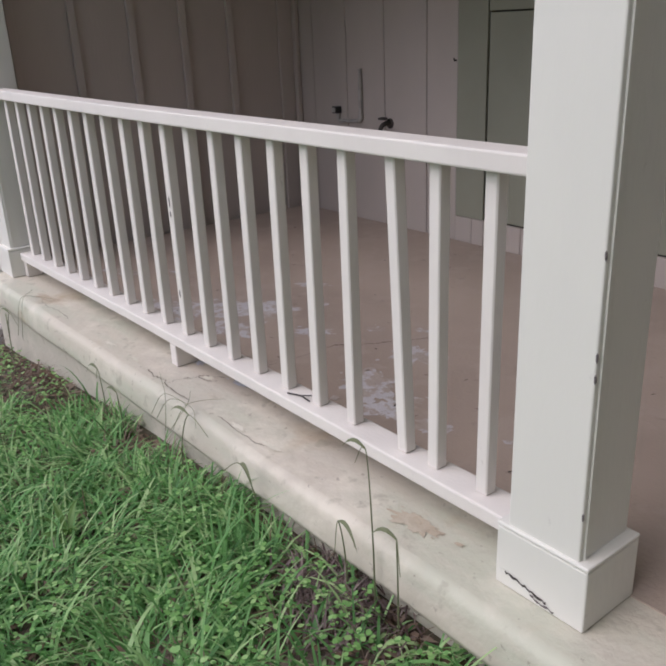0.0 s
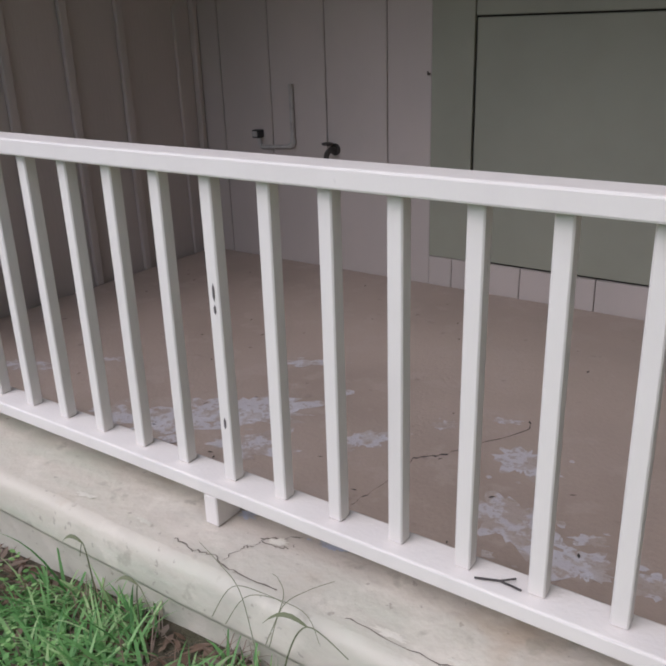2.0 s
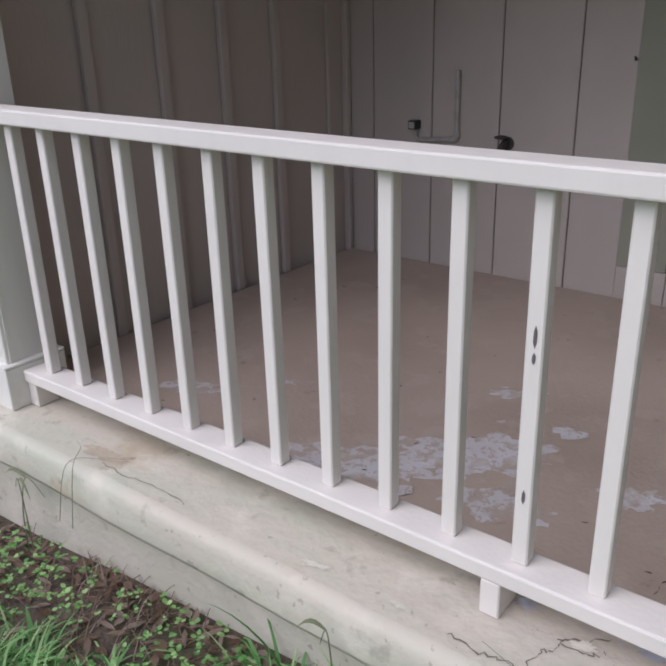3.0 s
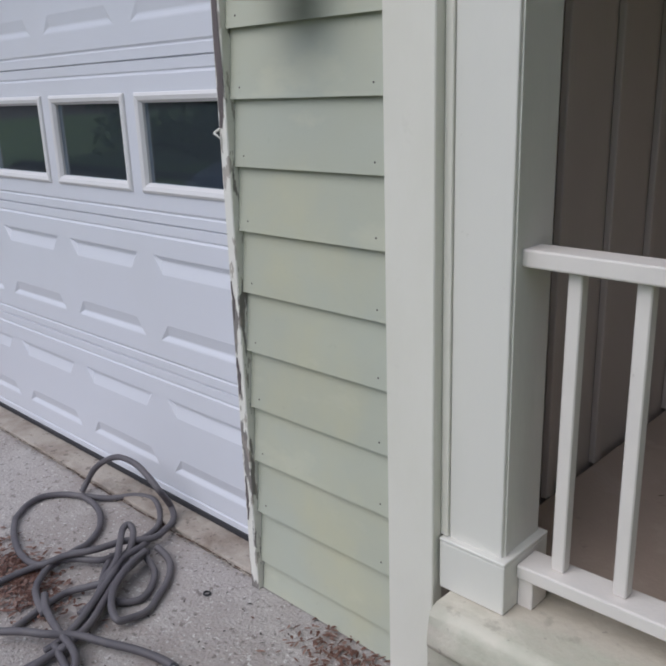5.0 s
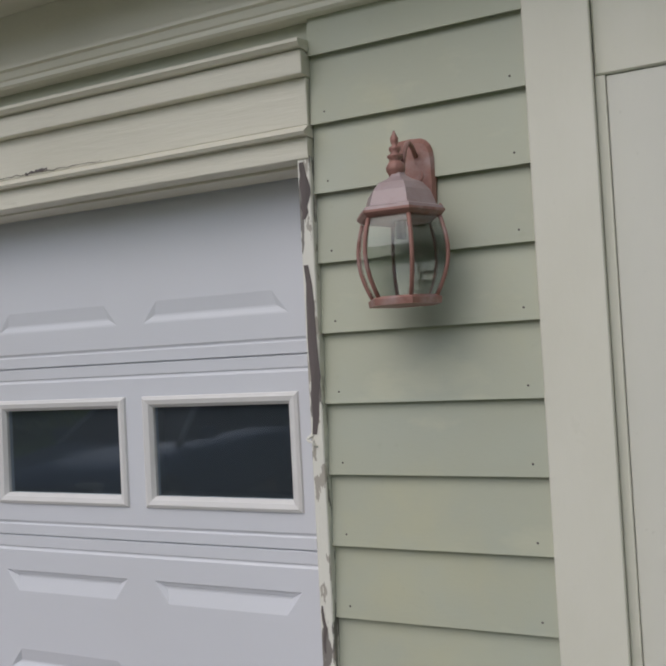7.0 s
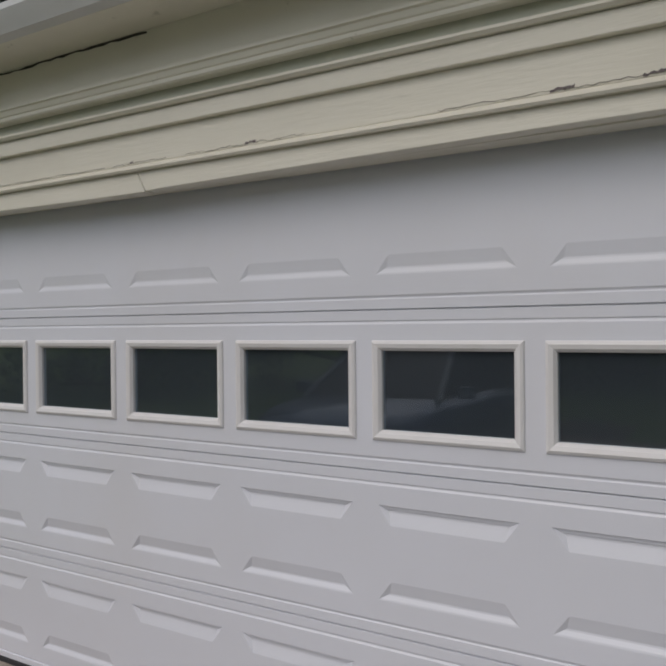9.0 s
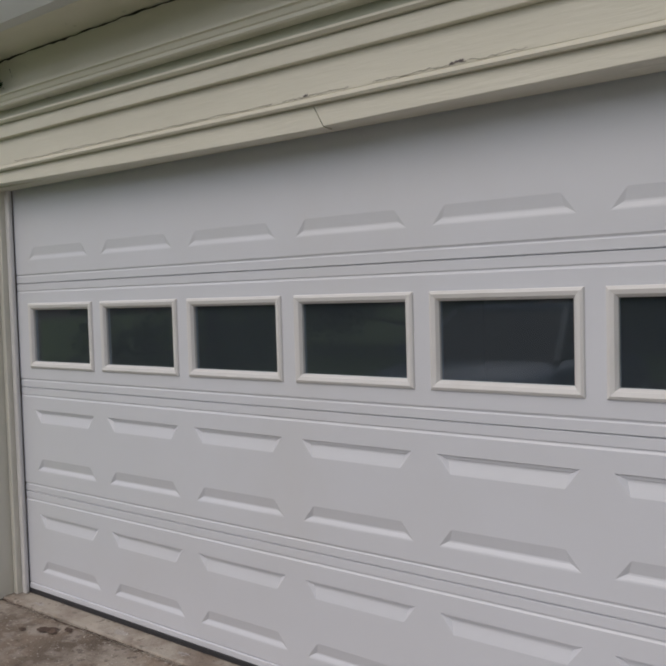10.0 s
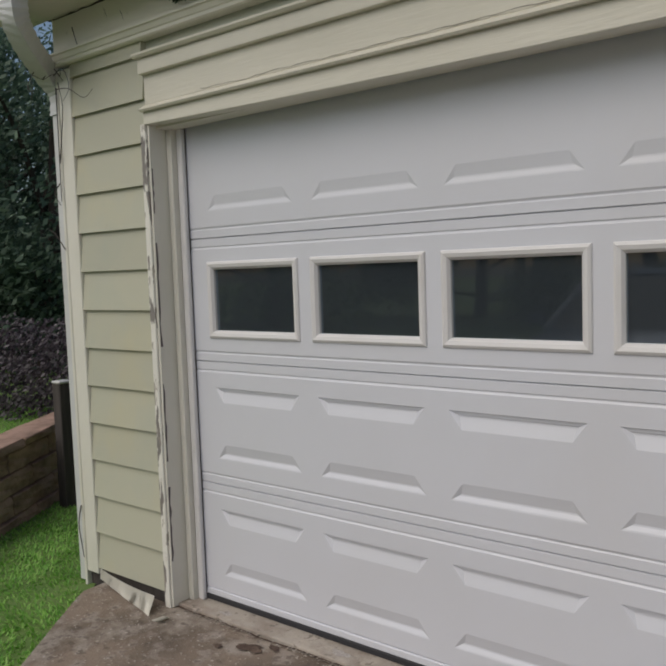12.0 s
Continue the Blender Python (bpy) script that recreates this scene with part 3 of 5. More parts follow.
def section(z0, z1, windows):
    b = bmesh.new()
    lo, hi = z0 + 0.060, z1 - 0.060
    # ribbed rails above and below the joint
    def strip(za, ya, zb, yb):
        v = [b.verts.new(c) for c in ((DX0, ya, za), (DX1, ya, za), (DX1, yb, zb), (DX0, yb, zb))]
        b.faces.new(v)
    for s, e in ((1, z0), (-1, z1)):
        steps = [(0.0010, 0.008), (0.0035, 0.001), (0.036, 0.001), (0.040, 0.0045), (0.044, 0.004), (0.050, 0.0), (0.060, 0.0)]
        for (a, ya), (c, yc) in zip(steps, steps[1:]):
            strip(e + s * a, DY + ya, e + s * c, DY + yc)
    # end stiles
    for xa, xb in ((DX0, GL - 0.068), (GL - 0.068 + 8 * PITCH, DX1)):
        v = [b.verts.new(c) for c in ((xa, DY, lo), (xb, DY, lo), (xb, DY, hi), (xa, DY, hi))]
        b.faces.new(v)
    for i in range(8):
        cell = (GL - 0.068 + PITCH * i, GL - 0.068 + PITCH * (i + 1), lo, hi)
        if windows:
            hole = (GL + PITCH * i - 0.012, GL + PITCH * i + GWID + 0.012, 1.205, 1.502)
            quad_ring(b, cell, DY, hole, DY)
            quad_ring(b, hole, DY, hole, DY + 0.03)
        else:
            r0, r1, z_lo, z_hi = GL - 0.020 + PITCH * i, GL + 0.490 + PITCH * i, z0 + 0.120, z1 - (0.118 if z1 < 2 else 0.06)
            def pt(x, y, z):
                return b.verts.new((x, DY + y, z))
            def face(*pts):
                b.faces.new([pt(*p) for p in pts])
            c0, c1 = cell[0], cell[1]
            k = 0.6 if z1 > 2 else 1.0
            for ze, sg, prof in ((z_hi, -1, TOP_GROOVE), (z_lo, 1, LOW_GROOVE)):
                left = [(r0 + e, k * d, ze + sg * a) for a, d, e in prof]
                right = [(r1 - e, k * d, ze + sg * a) for a, d, e in prof]
                for q in range(len(prof) - 1):
                    face(left[q], right[q], right[q + 1], left[q + 1])
                for end in (left, right):
                    for q in range(1, len(prof) - 1):
                        face(end[0], end[q], end[q + 1])
            tl, tr, bl, br = (c0, 0, hi), (c1, 0, hi), (c0, 0, lo), (c1, 0, lo)
            A, B, E1, F1 = (r0, 0, z_hi), (r1, 0, z_hi), (r1 - 0.052, 0, z_hi - 0.068), (r0 + 0.052, 0, z_hi - 0.068)
            A2, B2, E2, F2 = (r0, 0, z_lo), (r1, 0, z_lo), (r1 - 0.052, 0, z_lo + 0.068), (r0 + 0.052, 0, z_lo + 0.068)
            face(tl, tr, B, A)
            face(bl, br, B2, A2)
            face(tl, A, F1, F2, A2, bl)
            face(tr, B, E1, E2, B2, br)
            face(F1, E1, E2, F2)
    # back sheet and edges
    bmesh.ops.remove_doubles(b, verts=b.verts[:], dist=0.0004)
    bmesh.ops.recalc_face_normals(b, faces=b.faces)
    # normals face the drive
    for f in b.faces:
        if f.normal.y > 0.2:
            f.normal_flip()
    return b


for n in range(4):
    sec = part("section", section(ZS[n], ZS[n + 1], n == 2), M_DOOR, door)
    if n != 2:
        part("back_sheet", box(DX0, DX1, DY + 0.035, DY + 0.045, ZS[n], ZS[n + 1] - 0.001, 0), M_DOOR, door)
    part("joint_tongue", box(DX0, DX1, DY + 0.010, DY + 0.034, ZS[n] - 0.006, ZS[n] + 0.006, 0), M_DOOR, door)


def window_frame():
    b = bmesh.new()
    g = (0, GWID, 1.217, 1.491)
    quad_ring(b, inset(g, -0.036), DY + 0.001, inset(g, -0.033), DY - 0.007)
    quad_ring(b, inset(g, -0.033), DY - 0.007, inset(g, -0.024), DY - 0.012)
    quad_ring(b, inset(g, -0.024), DY - 0.012, inset(g, -0.010), DY - 0.008)
    quad_ring(b, inset(g, -0.010), DY - 0.008, inset(g, 0.0), DY + 0.004)
    quad_ring(b, inset(g, 0.0), DY + 0.004, inset(g, 0.0), DY + 0.03)
    bmesh.ops.remove_doubles(b, verts=b.verts[:], dist=0.0004)
    bmesh.ops.recalc_face_normals(b, faces=b.faces)
    for f in b.faces:
        if f.normal.y > 0.2:
            f.normal_flip()
    return b


first = None
for i in range(8):
    if first is None:
        fr = part("window_frame", window_frame(), M_FRAME, door)
        pn = part("pane", box(-0.006, GWID + 0.006, DY + 0.014, DY + 0.018, 1.211, 1.497, 0), M_PANE, fr, "dark tinted glass pane")
        pn.visible_shadow = False
        first = (fr, pn)
        fr.location.x = GL
    else:
        fr = first[0].copy()
        scene.collection.objects.link(fr)
        fr.parent, fr.location.x = door, GL + PITCH * i
        pn = first[1].copy()
        scene.collection.objects.link(pn)
        pn.parent = fr
# rubber seal, its black strip made taller to paint the shadow line below the door
part("bottom_seal_and_shadow", box(DX0, DX1, DY - 0.006, DY + 0.03, -0.058, -0.032, 0.003), M_RUBBER, door)
part("bottom_retainer", box(DX0, DX1, DY - 0.003, DY + 0.03, -0.0315, -0.002, 0.003), M_DOOR, door)

# ---- porch ----
SLAB = 0.268
b = bmesh.new()
prof = [(2.0, 0.05), (2.0, SLAB), (-0.066, SLAB - 0.001), (-0.080, SLAB - 0.005), (-0.090, SLAB - 0.012), (-0.096, SLAB - 0.022), (-0.099, SLAB - 0.040), (-0.102, SLAB - 0.070), (-0.104, SLAB - 0.100), (-0.100, SLAB - 0.114), (-0.085, SLAB - 0.119), (-0.03, SLAB - 0.120), (-0.03, 0.05)]


def porch_drop(x):
    """How far slab and railing sink towards the garage end."""
    return 0.013 * min(1.0, max(0.0, (7.2 - x) / 1.3))



n_seg = 60
prev = None
for k in range(n_seg + 1):
    x = 5.735 + (12.0 - 5.735) * k / n_seg
    ring = []
    for y, z in prof:
        w = 0.006 * noise.noise(Vector((x * 3, z * 6, y))) if y < -0.02 else 0.0
        ring.append(b.verts.new((x, y + w, z + w * 0.5 - (porch_drop(x) if z > 0.06 else 0.0))))
    if prev:
        for i in range(len(prof)):
            b.faces.new((prev[i], prev[(i + 1) % len(prof)], ring[(i + 1) % len(prof)], ring[i]))
    else:
        b.faces.new(ring)
    prev = ring
b.faces.new(prev[::-1])
bmesh.ops.recalc_face_normals(b, faces=b.faces)
slab = structure("porch_slab", b, M_SLAB, "cream painted concrete porch slab with chipped rounded edge")
for p in slab.data.polygons:
    p.use_smooth = abs(p.normal.x) < 0.5 and p.normal.y < -0.05
structure("porch_floor", box(5.70, 12.0, 0.17, 1.99, SLAB - 0.02, SLAB + 0.004, 0), M_FLOOR, "worn tan painted porch floor with pale scuffed patches")
structure("foundation", box(5.70, 12.0, -0.058, 0.1, -0.4, SLAB - 0.121, 0.004), M_FOUND, "stained cream-green foundation wall under the porch slab")

wall_pl = tagged(new("wall_porch_left"), "taupe painted porch wall with vertical battens", "wall", "", "structure")
part("wall_sheet", box(5.662, 5.672, 0.03, 2.0, 0.1, 2.5, 0), M_PORCHWALL, wall_pl)
for y in (0.27, 0.583, 0.905, 1.215, 1.520):
    part("batten", box(5.673, 5.697, y - 0.021, y + 0.021, SLAB, 2.48, 0.005, 2), M_PORCHWALL, wall_pl)
part("corner_trim", box(5.673, 5.692, 1.86, 1.96, SLAB, 2.48, 0.004, 2), M_PORCHWALL, wall_pl)
part("corner_trim", box(5.673, 5.72, 1.963, 1.992, SLAB, 2.48, 0.004, 2), M_PORCHWALL, wall_pl)

wall_pb = tagged(new("wall_porch_back"), "taupe painted vertical-board porch wall", "wall", "", "structure")
part("wall_sheet", box(5.5, 12.0, 2.02, 2.12, 0.1, 2.9, 0), M_DARK, wall_pb)
edges = [5.69, 5.844, 6.159, 6.487, 6.817, 7.035]
part("board", box(7.0352, 7.2255, 1.998, 2.019, 0.405, 2.48, 0.001), M_HATCH, wall_pb)
part("board", box(7.0352, 7.148, 1.998, 2.019, 0.2, 0.402, 0.001), M_PORCHWALL, wall_pb)
part("board", box(7.151, 7.2285, 1.998, 2.019, 0.2, 0.402, 0.001), M_PORCHWALL, wall_pb)
for a, c in zip(edges, edges[1:]):
    part("board", box(a + 0.0025, c - (0.0 if c > 7 else 0.0025), 1.998, 2.019, 0.2, 2.48, 0.003), M_PORCHWALL, wall_pb)
part("board", box(7.2305, 8.45, 1.998, 2.019, 1.412, 2.48, 0.003), M_HATCH, wall_pb)
part("hatch", box(7.2365, 8.44, 2.000, 2.018, 0.412, 1.405, 0.003), M_HATCH, wall_pb, "flat grey-green access hatch")
for a, c in ((7.2305, 7.470), (7.473, 7.793), (7.796, 8.45)):
    part("base_board", box(a, c, 1.998, 2.019, 0.2, 0.403, 0.003), M_PORCHWALL, wall_pb)
x = 8.455
while x < 11.9:
    part("board", box(x + 0.0025, min(x + 0.33, 12.0), 1.998, 2.019, 0.2, 2.48, 0.003), M_PORCHWALL, wall_pb)
    x += 0.33
# unseen wall added on the right to keep sky light off the entry post
structure("wall_wing", box(10.95, 11.15, -6.0, -0.05, -0.2, 5.4, 0), M_SIDING, "unseen plain sage wall added to shade the entry post")
structure("wall_porch_right", box(11.9, 12.0, -0.03, 2.0, -0.2, 2.9, 0), M_PORCHWALL, "plain porch end wall")
structure("ceiling_porch", box(5.66, 12.0, 0.21, 2.02, 2.482, 2.51, 0), M_SOFFIT, "cream boarded porch ceiling")
structure("porch_beam", box(5.694, 12.0, 0.008, 0.21, 2.228, 2.5, 0.004), M_TRIM, "cream boxed beam over the porch posts")


def porch_post(x0, x1, y0, y1, bx0, bx1, by0, by1, zbase, ztop, label):
    p = thing("porch_post", label, "post", "porch posts")
    part("shaft", box(x0, x1, y0, y1, zbase - 0.005, ztop, 0.004, 2), M_POST, p)
    part("corner_bead", box(x1 - 0.0005, x1 + 0.004, y0 + 0.012, y0 + 0.020, zbase, ztop, 0), M_POST, p)
    b = bmesh.new()
    box(bx0, bx1, by0, by1, SLAB + 0.001 - porch_drop(bx0), zbase - 0.010, 0.004, 2, b)
    part("base", b, M_POST, p)
    part("base_cap", box(bx0 - 0.001, bx1 + 0.001, by0 - 0.001, by1 + 0.001, zbase - 0.0095, zbase, 0.004, 2), M_POST, p)
    return p


porch_post(5.717, 5.872, 0.016, 0.193, 5.700, 5.893, -0.004, 0.205, 0.402, 2.227, "square white boxed porch post beside the garage corner")
structure("post_gap_trim", box(5.693, 5.716, 0.010, 0.05, 0.403, 2.227, 0.002), M_TRIM, "narrow cream strip between corner board and post")
entry_post = porch_post(9.043, 9.212, 0.010, 0.170, 9.019, 9.236, 0.004, 0.178, 0.420, 2.227, "square white boxed porch post at the entry, scuffed base")

railing = thing("porch_railing", "white painted wooden porch railing with square balusters", "railing")
b = box(5.872, 9.042, 0.056, 0.136, 1.116, 1.157, 0.005, 2)
bmesh.ops.subdivide_edges(b, edges=[e for e in b.edges if e.calc_length() > 2], cuts=14)
for v in b.verts:
    v.co.z += 0.6 * porch_drop(v.co.x)
part("top_rail", b, M_RAIL, railing)
b = box(5.894, 9.018, 0.050, 0.140, 0.352, 0.390, 0.005, 2)
bmesh.ops.subdivide_edges(b, edges=[e for e in b.edges if e.calc_length() > 2], cuts=14)
for v in b.verts:
    v.co.z -= porch_drop(v.co.x)
part("bottom_rail", b, M_RAIL, railing)
part("support_block", box(7.478, 7.520, 0.052, 0.135, SLAB + 0.001, 0.351, 0.003), M_RAIL, railing)
part("support_block", box(5.894, 5.935, 0.060, 0.135, SLAB - 0.012, 0.338, 0.003), M_RAIL, railing)
for k in range(20):
    x = 5.968 + 0.1555 * k if k <= 10 else 7.523 + 0.1514 * (k - 10)
    b = box(0, 0.033, 0, 0.034, 0, 0.725 + 1.6 * porch_drop(x), 0.003)
    ob = part("baluster", b, M_RAIL, railing)
    lean = random.uniform(-0.3, 0.3)
    if k == 17:
        lean = -2.7
    ob.matrix_basis = Matrix.Translation((x + (0.047 if k == 17 else 0), 0.085, 0.3905 - porch_drop(x))) @ pose(0, 0, 0, 0, lean, random.uniform(-2, 2))

# ---- wall lantern ----
LX, LY = 5.255, -0.132
lantern = thing("wall_lantern", "weathered copper wall lantern with curved clear glass panes", "wall lamp")
b = bmesh.new()
prof = []
for i in range(24):
    a = math.tau * i / 24
    c, s = math.cos(a), math.sin(a)
    prof.append((0.060 * math.copysign(abs(c) ** 0.55, c), 0.108 * math.copysign(abs(s) ** 0.55, s)))
rings = [[b.verts.new((LX - 0.004 + px * k, y, 2.040 + pz * k)) for px, pz in prof] for y, k in ((0.004, 1.0), (-0.012, 1.0), (-0.022, 0.88))]
for p, q in zip(rings, rings[1:]):
    for i in range(24):
        b.faces.new((p[i], p[(i + 1) % 24], q[(i + 1) % 24], q[i]))
b.faces.new(rings[-1])
b.faces.new(rings[0][::-1])
bmesh.ops.recalc_face_normals(b, faces=b.faces)
part("back_plate", b, M_COPPER, lantern, "dull red copper back plate")
part("arm", tube(smooth_path([(LX, -0.02, 2.015), (LX, -0.05, 2.005), (LX, -0.09, 2.03), (LX, LY, 2.045)], 6), 0.010, 8), M_COPPER, lantern, smooth=True)
part("scroll", tube(smooth_path([(LX + 0.012, -0.022, 2.10), (LX + 0.012, -0.05, 2.118), (LX + 0.012, -0.080, 2.120), (LX + 0.010, -0.100, 2.100), (LX + 0.008, -0.110, 2.070), (LX + 0.006, -0.12, 2.045)], 6), 0.0062, 8), M_COPPER, lantern, smooth=True)
part("scroll_foot", tube(smooth_path([(LX + 0.004, -0.022, 2.04), (LX + 0.02, -0.045, 2.025), (LX + 0.034, -0.05, 2.04), (LX + 0.03, -0.04, 2.056)], 5), 0.005, 8, 0.6), M_COPPER, lantern, smooth=True)
part("finial", lathe([(0.010, 2.026), (0.016, 2.034), (0.022, 2.044), (0.023, 2.054), (0.017, 2.064), (0.009, 2.070), (0.018, 2.076), (0.019, 2.081), (0.008, 2.087), (0.014, 2.094), (0.014, 2.100), (0.006, 2.105), (0.009, 2.113), (0.010, 2.122), (0.006, 2.130), (0.002, 2.140)], 16, (LX - 0.004, LY, 0)), M_COPPER, lantern, smooth=True)
part("dome", lathe([(0.106, 1.944), (0.104, 1.951), (0.089, 1.956), (0.085, 1.968), (0.077, 1.990), (0.060, 2.010), (0.036, 2.021), (0.022, 2.030), (0.014, 2.042)], 6, (LX, LY, 0)), M_COPPERGREY, lantern, "faded purple-grey dome")
part("brim", lathe([(0.090, 1.926), (0.100, 1.930), (0.109, 1.938), (0.109, 1.9435), (0.09, 1.9438)], 6, (LX, LY, 0)), M_COPPER, lantern)
for i in range(2):
    a = math.pi * i
    part("brim_knob", lathe([(0.004, 1.944), (0.006, 1.950), (0.002, 1.956)], 8, (LX + 0.098 * math.cos(a), LY + 0.098 * math.sin(a), 0)), M_COPPER, lantern)


def bulge(u):
    """Radius of the glass body, u from the bottom to the top."""
    return 0.074 + 0.020 * u + 0.026 * math.sin(math.pi * min(1, u * 0.92 + 0.06))


for i in range(6):
    a0, a1 = math.radians(60 * i), math.radians(60 * i + 60)
    b = bmesh.new()
    layers = []
    for off in (0.0, -0.003):
        cols = []
        for k in range(9):
            u = k / 8
            z = 1.747 + 0.180 * u
            r = bulge(u) + off - 0.001
            cols.append([b.verts.new((LX + r * math.cos(a), LY + r * math.sin(a), z)) for a in (a0, a1)])
        layers.append(cols)
    for cols, flip in ((layers[0], False), (layers[1], True)):
        for p, q in zip(cols, cols[1:]):
            f = (p[0], p[1], q[1], q[0])
            b.faces.new(f[::-1] if flip else f)
    for o in (0, 1):
        for k in range(8):
            b.faces.new((layers[0][k][o], layers[0][k + 1][o], layers[1][k + 1][o], layers[1][k][o]))
    for k in (0, 8):
        b.faces.new((layers[0][k][0], layers[0][k][1], layers[1][k][1], layers[1][k][0]))
    bmesh.ops.recalc_face_normals(b, faces=b.faces)
    part("pane", b, M_LAMPGLASS, lantern, "curved clear glass pane")
    part("rib", tube([(LX + bulge(k / 8) * math.cos(a0), LY + bulge(k / 8) * math.sin(a0), 1.747 + 0.180 * k / 8) for k in range(9)], 0.0052, 8), M_COPPER, lantern, smooth=True)
part("bottom_ring", lathe([(0.070, 1.728), (0.089, 1.728), (0.091, 1.742), (0.082, 1.748), (0.070, 1.748)], 6, (LX, LY, 0)), M_COPPER, lantern)
part("socket", lathe([(0.012, 1.885), (0.012, 1.924), (0.016, 1.926)], 12, (LX, LY, 0)), M_DARKWOOD, lantern)

# ---- small security camera under the eave ----
seccam = thing("security_camera", "small dark security camera with a pale ring under the eave", "camera")
SC = Matrix.Translation((0.13, -0.13, 2.655)) @ pose(0, 0, 0, -18, 0, 38)
ob = part("body", box(-0.033, 0.033, -0.04, 0.04, -0.045, 0.045, 0.014, 3), M_BLACK, seccam)
ob.matrix_basis = SC
b = bmesh.new()
rr = []
for k, (rx, rz, y) in enumerate(((0.022, 0.034, -0.0405), (0.022, 0.034, -0.043), (0.017, 0.029, -0.043), (0.017, 0.029, -0.0405))):
    rr.append([b.verts.new((rx * math.cos(math.tau * i / 24), y, rz * math.sin(math.tau * i / 24))) for i in range(24)])
for p, q in zip(rr, rr[1:]):
    for i in range(24):
        b.faces.new((p[i], p[(i + 1) % 24], q[(i + 1) % 24], q[i]))
ob = part("lens_ring", b, M_GUTTER, seccam, "pale oval lens ring")
ob.matrix_basis = SC
part("bracket", tube([(0.13, -0.046, 2.70), (0.13, -0.09, 2.69), (0.13, -0.12, 2.665)], 0.010, 8), M_BLACK, seccam)

# ---- porch wall fittings ----
pipe = thing("water_pipe", "grey plastic pipe elbow on the porch wall", "pipe")
part("riser", tube([(6.292, 1.985, 0.862), (6.292, 1.985, 1.14)], 0.011, 10), M_PIPE, pipe)
part("elbow_piece", tube(smooth_path([(6.292, 1.985, 0.885), (6.290, 1.985, 0.862), (6.27, 1.985, 0.850)], 5), 0.015, 10), M_PIPE, pipe)
part("run", tube([(6.28, 1.985, 0.850), (6.10, 1.985, 0.838)], 0.010, 10), M_PIPE, pipe)
part("stub", tube([(6.10, 1.985, 0.838), (6.085, 1.985, 0.850), (6.082, 1.985, 0.885)], 0.010, 10), M_PIPE, pipe)
outlet = thing("outlet_plug", "small black plug box on the pipe end", "plug")
part("plug_body", box(6.060, 6.104, 1.955, 1.998, 0.884, 0.924, 0.005, 2), M_BLACK, outlet)
part("cap", box(6.068, 6.096, 1.947, 1.956, 0.890, 0.918, 0.003), M_PIPE, outlet)
bib = thing("hose_bib", "dark corroded garden tap on the porch wall", "tap")
part("flange", lathe([(0.028, 0.0), (0.028, 0.006), (0.014, 0.008)], 16), M_DARKWOOD, bib).matrix_basis = Matrix.Translation((6.532, 1.998, 0.85)) @ pose(0, 0, 0, 90)
part("spout", tube(smooth_path([(6.532, 1.995, 0.85), (6.532, 1.955, 0.852), (6.530, 1.93, 0.835), (6.528, 1.925, 0.805)], 5), 0.013, 10), M_DARKWOOD, bib)
part("handle", lathe([(0.010, 0.0), (0.026, 0.004), (0.028, 0.012), (0.010, 0.016)], 10, (6.521, 1.95, 0.872)), M_DARKWOOD, bib)
hinge = thing("wall_hook", "tiny rusty hook on the porch wall", "hook")
part("shank", tube([(7.026, 1.998, 1.19), (7.026, 1.985, 1.188), (7.026, 1.98, 1.20)], 0.004, 6), M_DARKWOOD, hinge)

# ---- cracks in paint and concrete ----
def crack(name, pts, width, mat, parent, normal="z", lift=0.0012):
    path = smooth_path(pts, 6)
    b = bmesh.new()
    prev = None
    for i, p in enumerate(path):
        j = Vector((random.uniform(-1, 1), random.uniform(-1, 1), random.uniform(-1, 1))) * 0.006
        w = width * random.uniform(0.35, 1.2)
        if normal == "z":
            a = Vector((p.x + j.x, p.y + j.y, p.z + lift))
            pair = [b.verts.new(a + Vector((0, w, 0))), b.verts.new(a - Vector((0, w, 0)))]
        else:
            a = Vector((p.x, p.y - lift, p.z + j.z * 0.5))
            pair = [b.verts.new(a + Vector((0, 0, w))), b.verts.new(a - Vector((0, 0, w)))]
        if prev:
            b.faces.new((prev[0], prev[1], pair[1], pair[0]))
        prev = pair
    return part(name, b, mat, parent)


floor_ob = bpy.data.objects["porch_floor"]
slab_ob = bpy.data.objects["porch_slab"]
crack("crack", [(7.745, 0.30, 0.272), (7.748, 0.372, 0.272), (7.756, 0.454, 0.272), (7.761, 0.581, 0.272), (7.799, 0.619, 0.272), (7.849, 0.691, 0.272), (7.885, 0.765, 0.272), (7.955, 0.889, 0.272), (7.946, 0.961, 0.272)], 0.0042, M_DARKWOOD, floor_ob)
crack("crack", [(7.614, -0.033, SLAB), (7.62, 0.023, SLAB), (7.64, 0.045, SLAB), (7.639, 0.078, SLAB), (7.681, 0.097, SLAB), (7.717, 0.14, SLAB)], 0.0026, M_CRACK, slab_ob)
crack("crack", [(7.639, 0.078, SLAB), (7.665, 0.066, SLAB), (7.70, 0.075, SLAB), (7.725, 0.095, SLAB)], 0.0018, M_CRACK, slab_ob)
crack("crack", [(7.46, -0.035, SLAB), (7.52, -0.045, SLAB), (7.58, -0.035, SLAB), (7.66, -0.05, SLAB), (7.78, -0.045, SLAB)], 0.0022, M_CRACK, slab_ob)
crack("crack", [(6.38, -0.03, SLAB - 0.008), (6.50, -0.038, SLAB - 0.006), (6.62, -0.030, SLAB - 0.005), (6.72, -0.038, SLAB - 0.004)], 0.0016, M_CRACK, slab_ob)
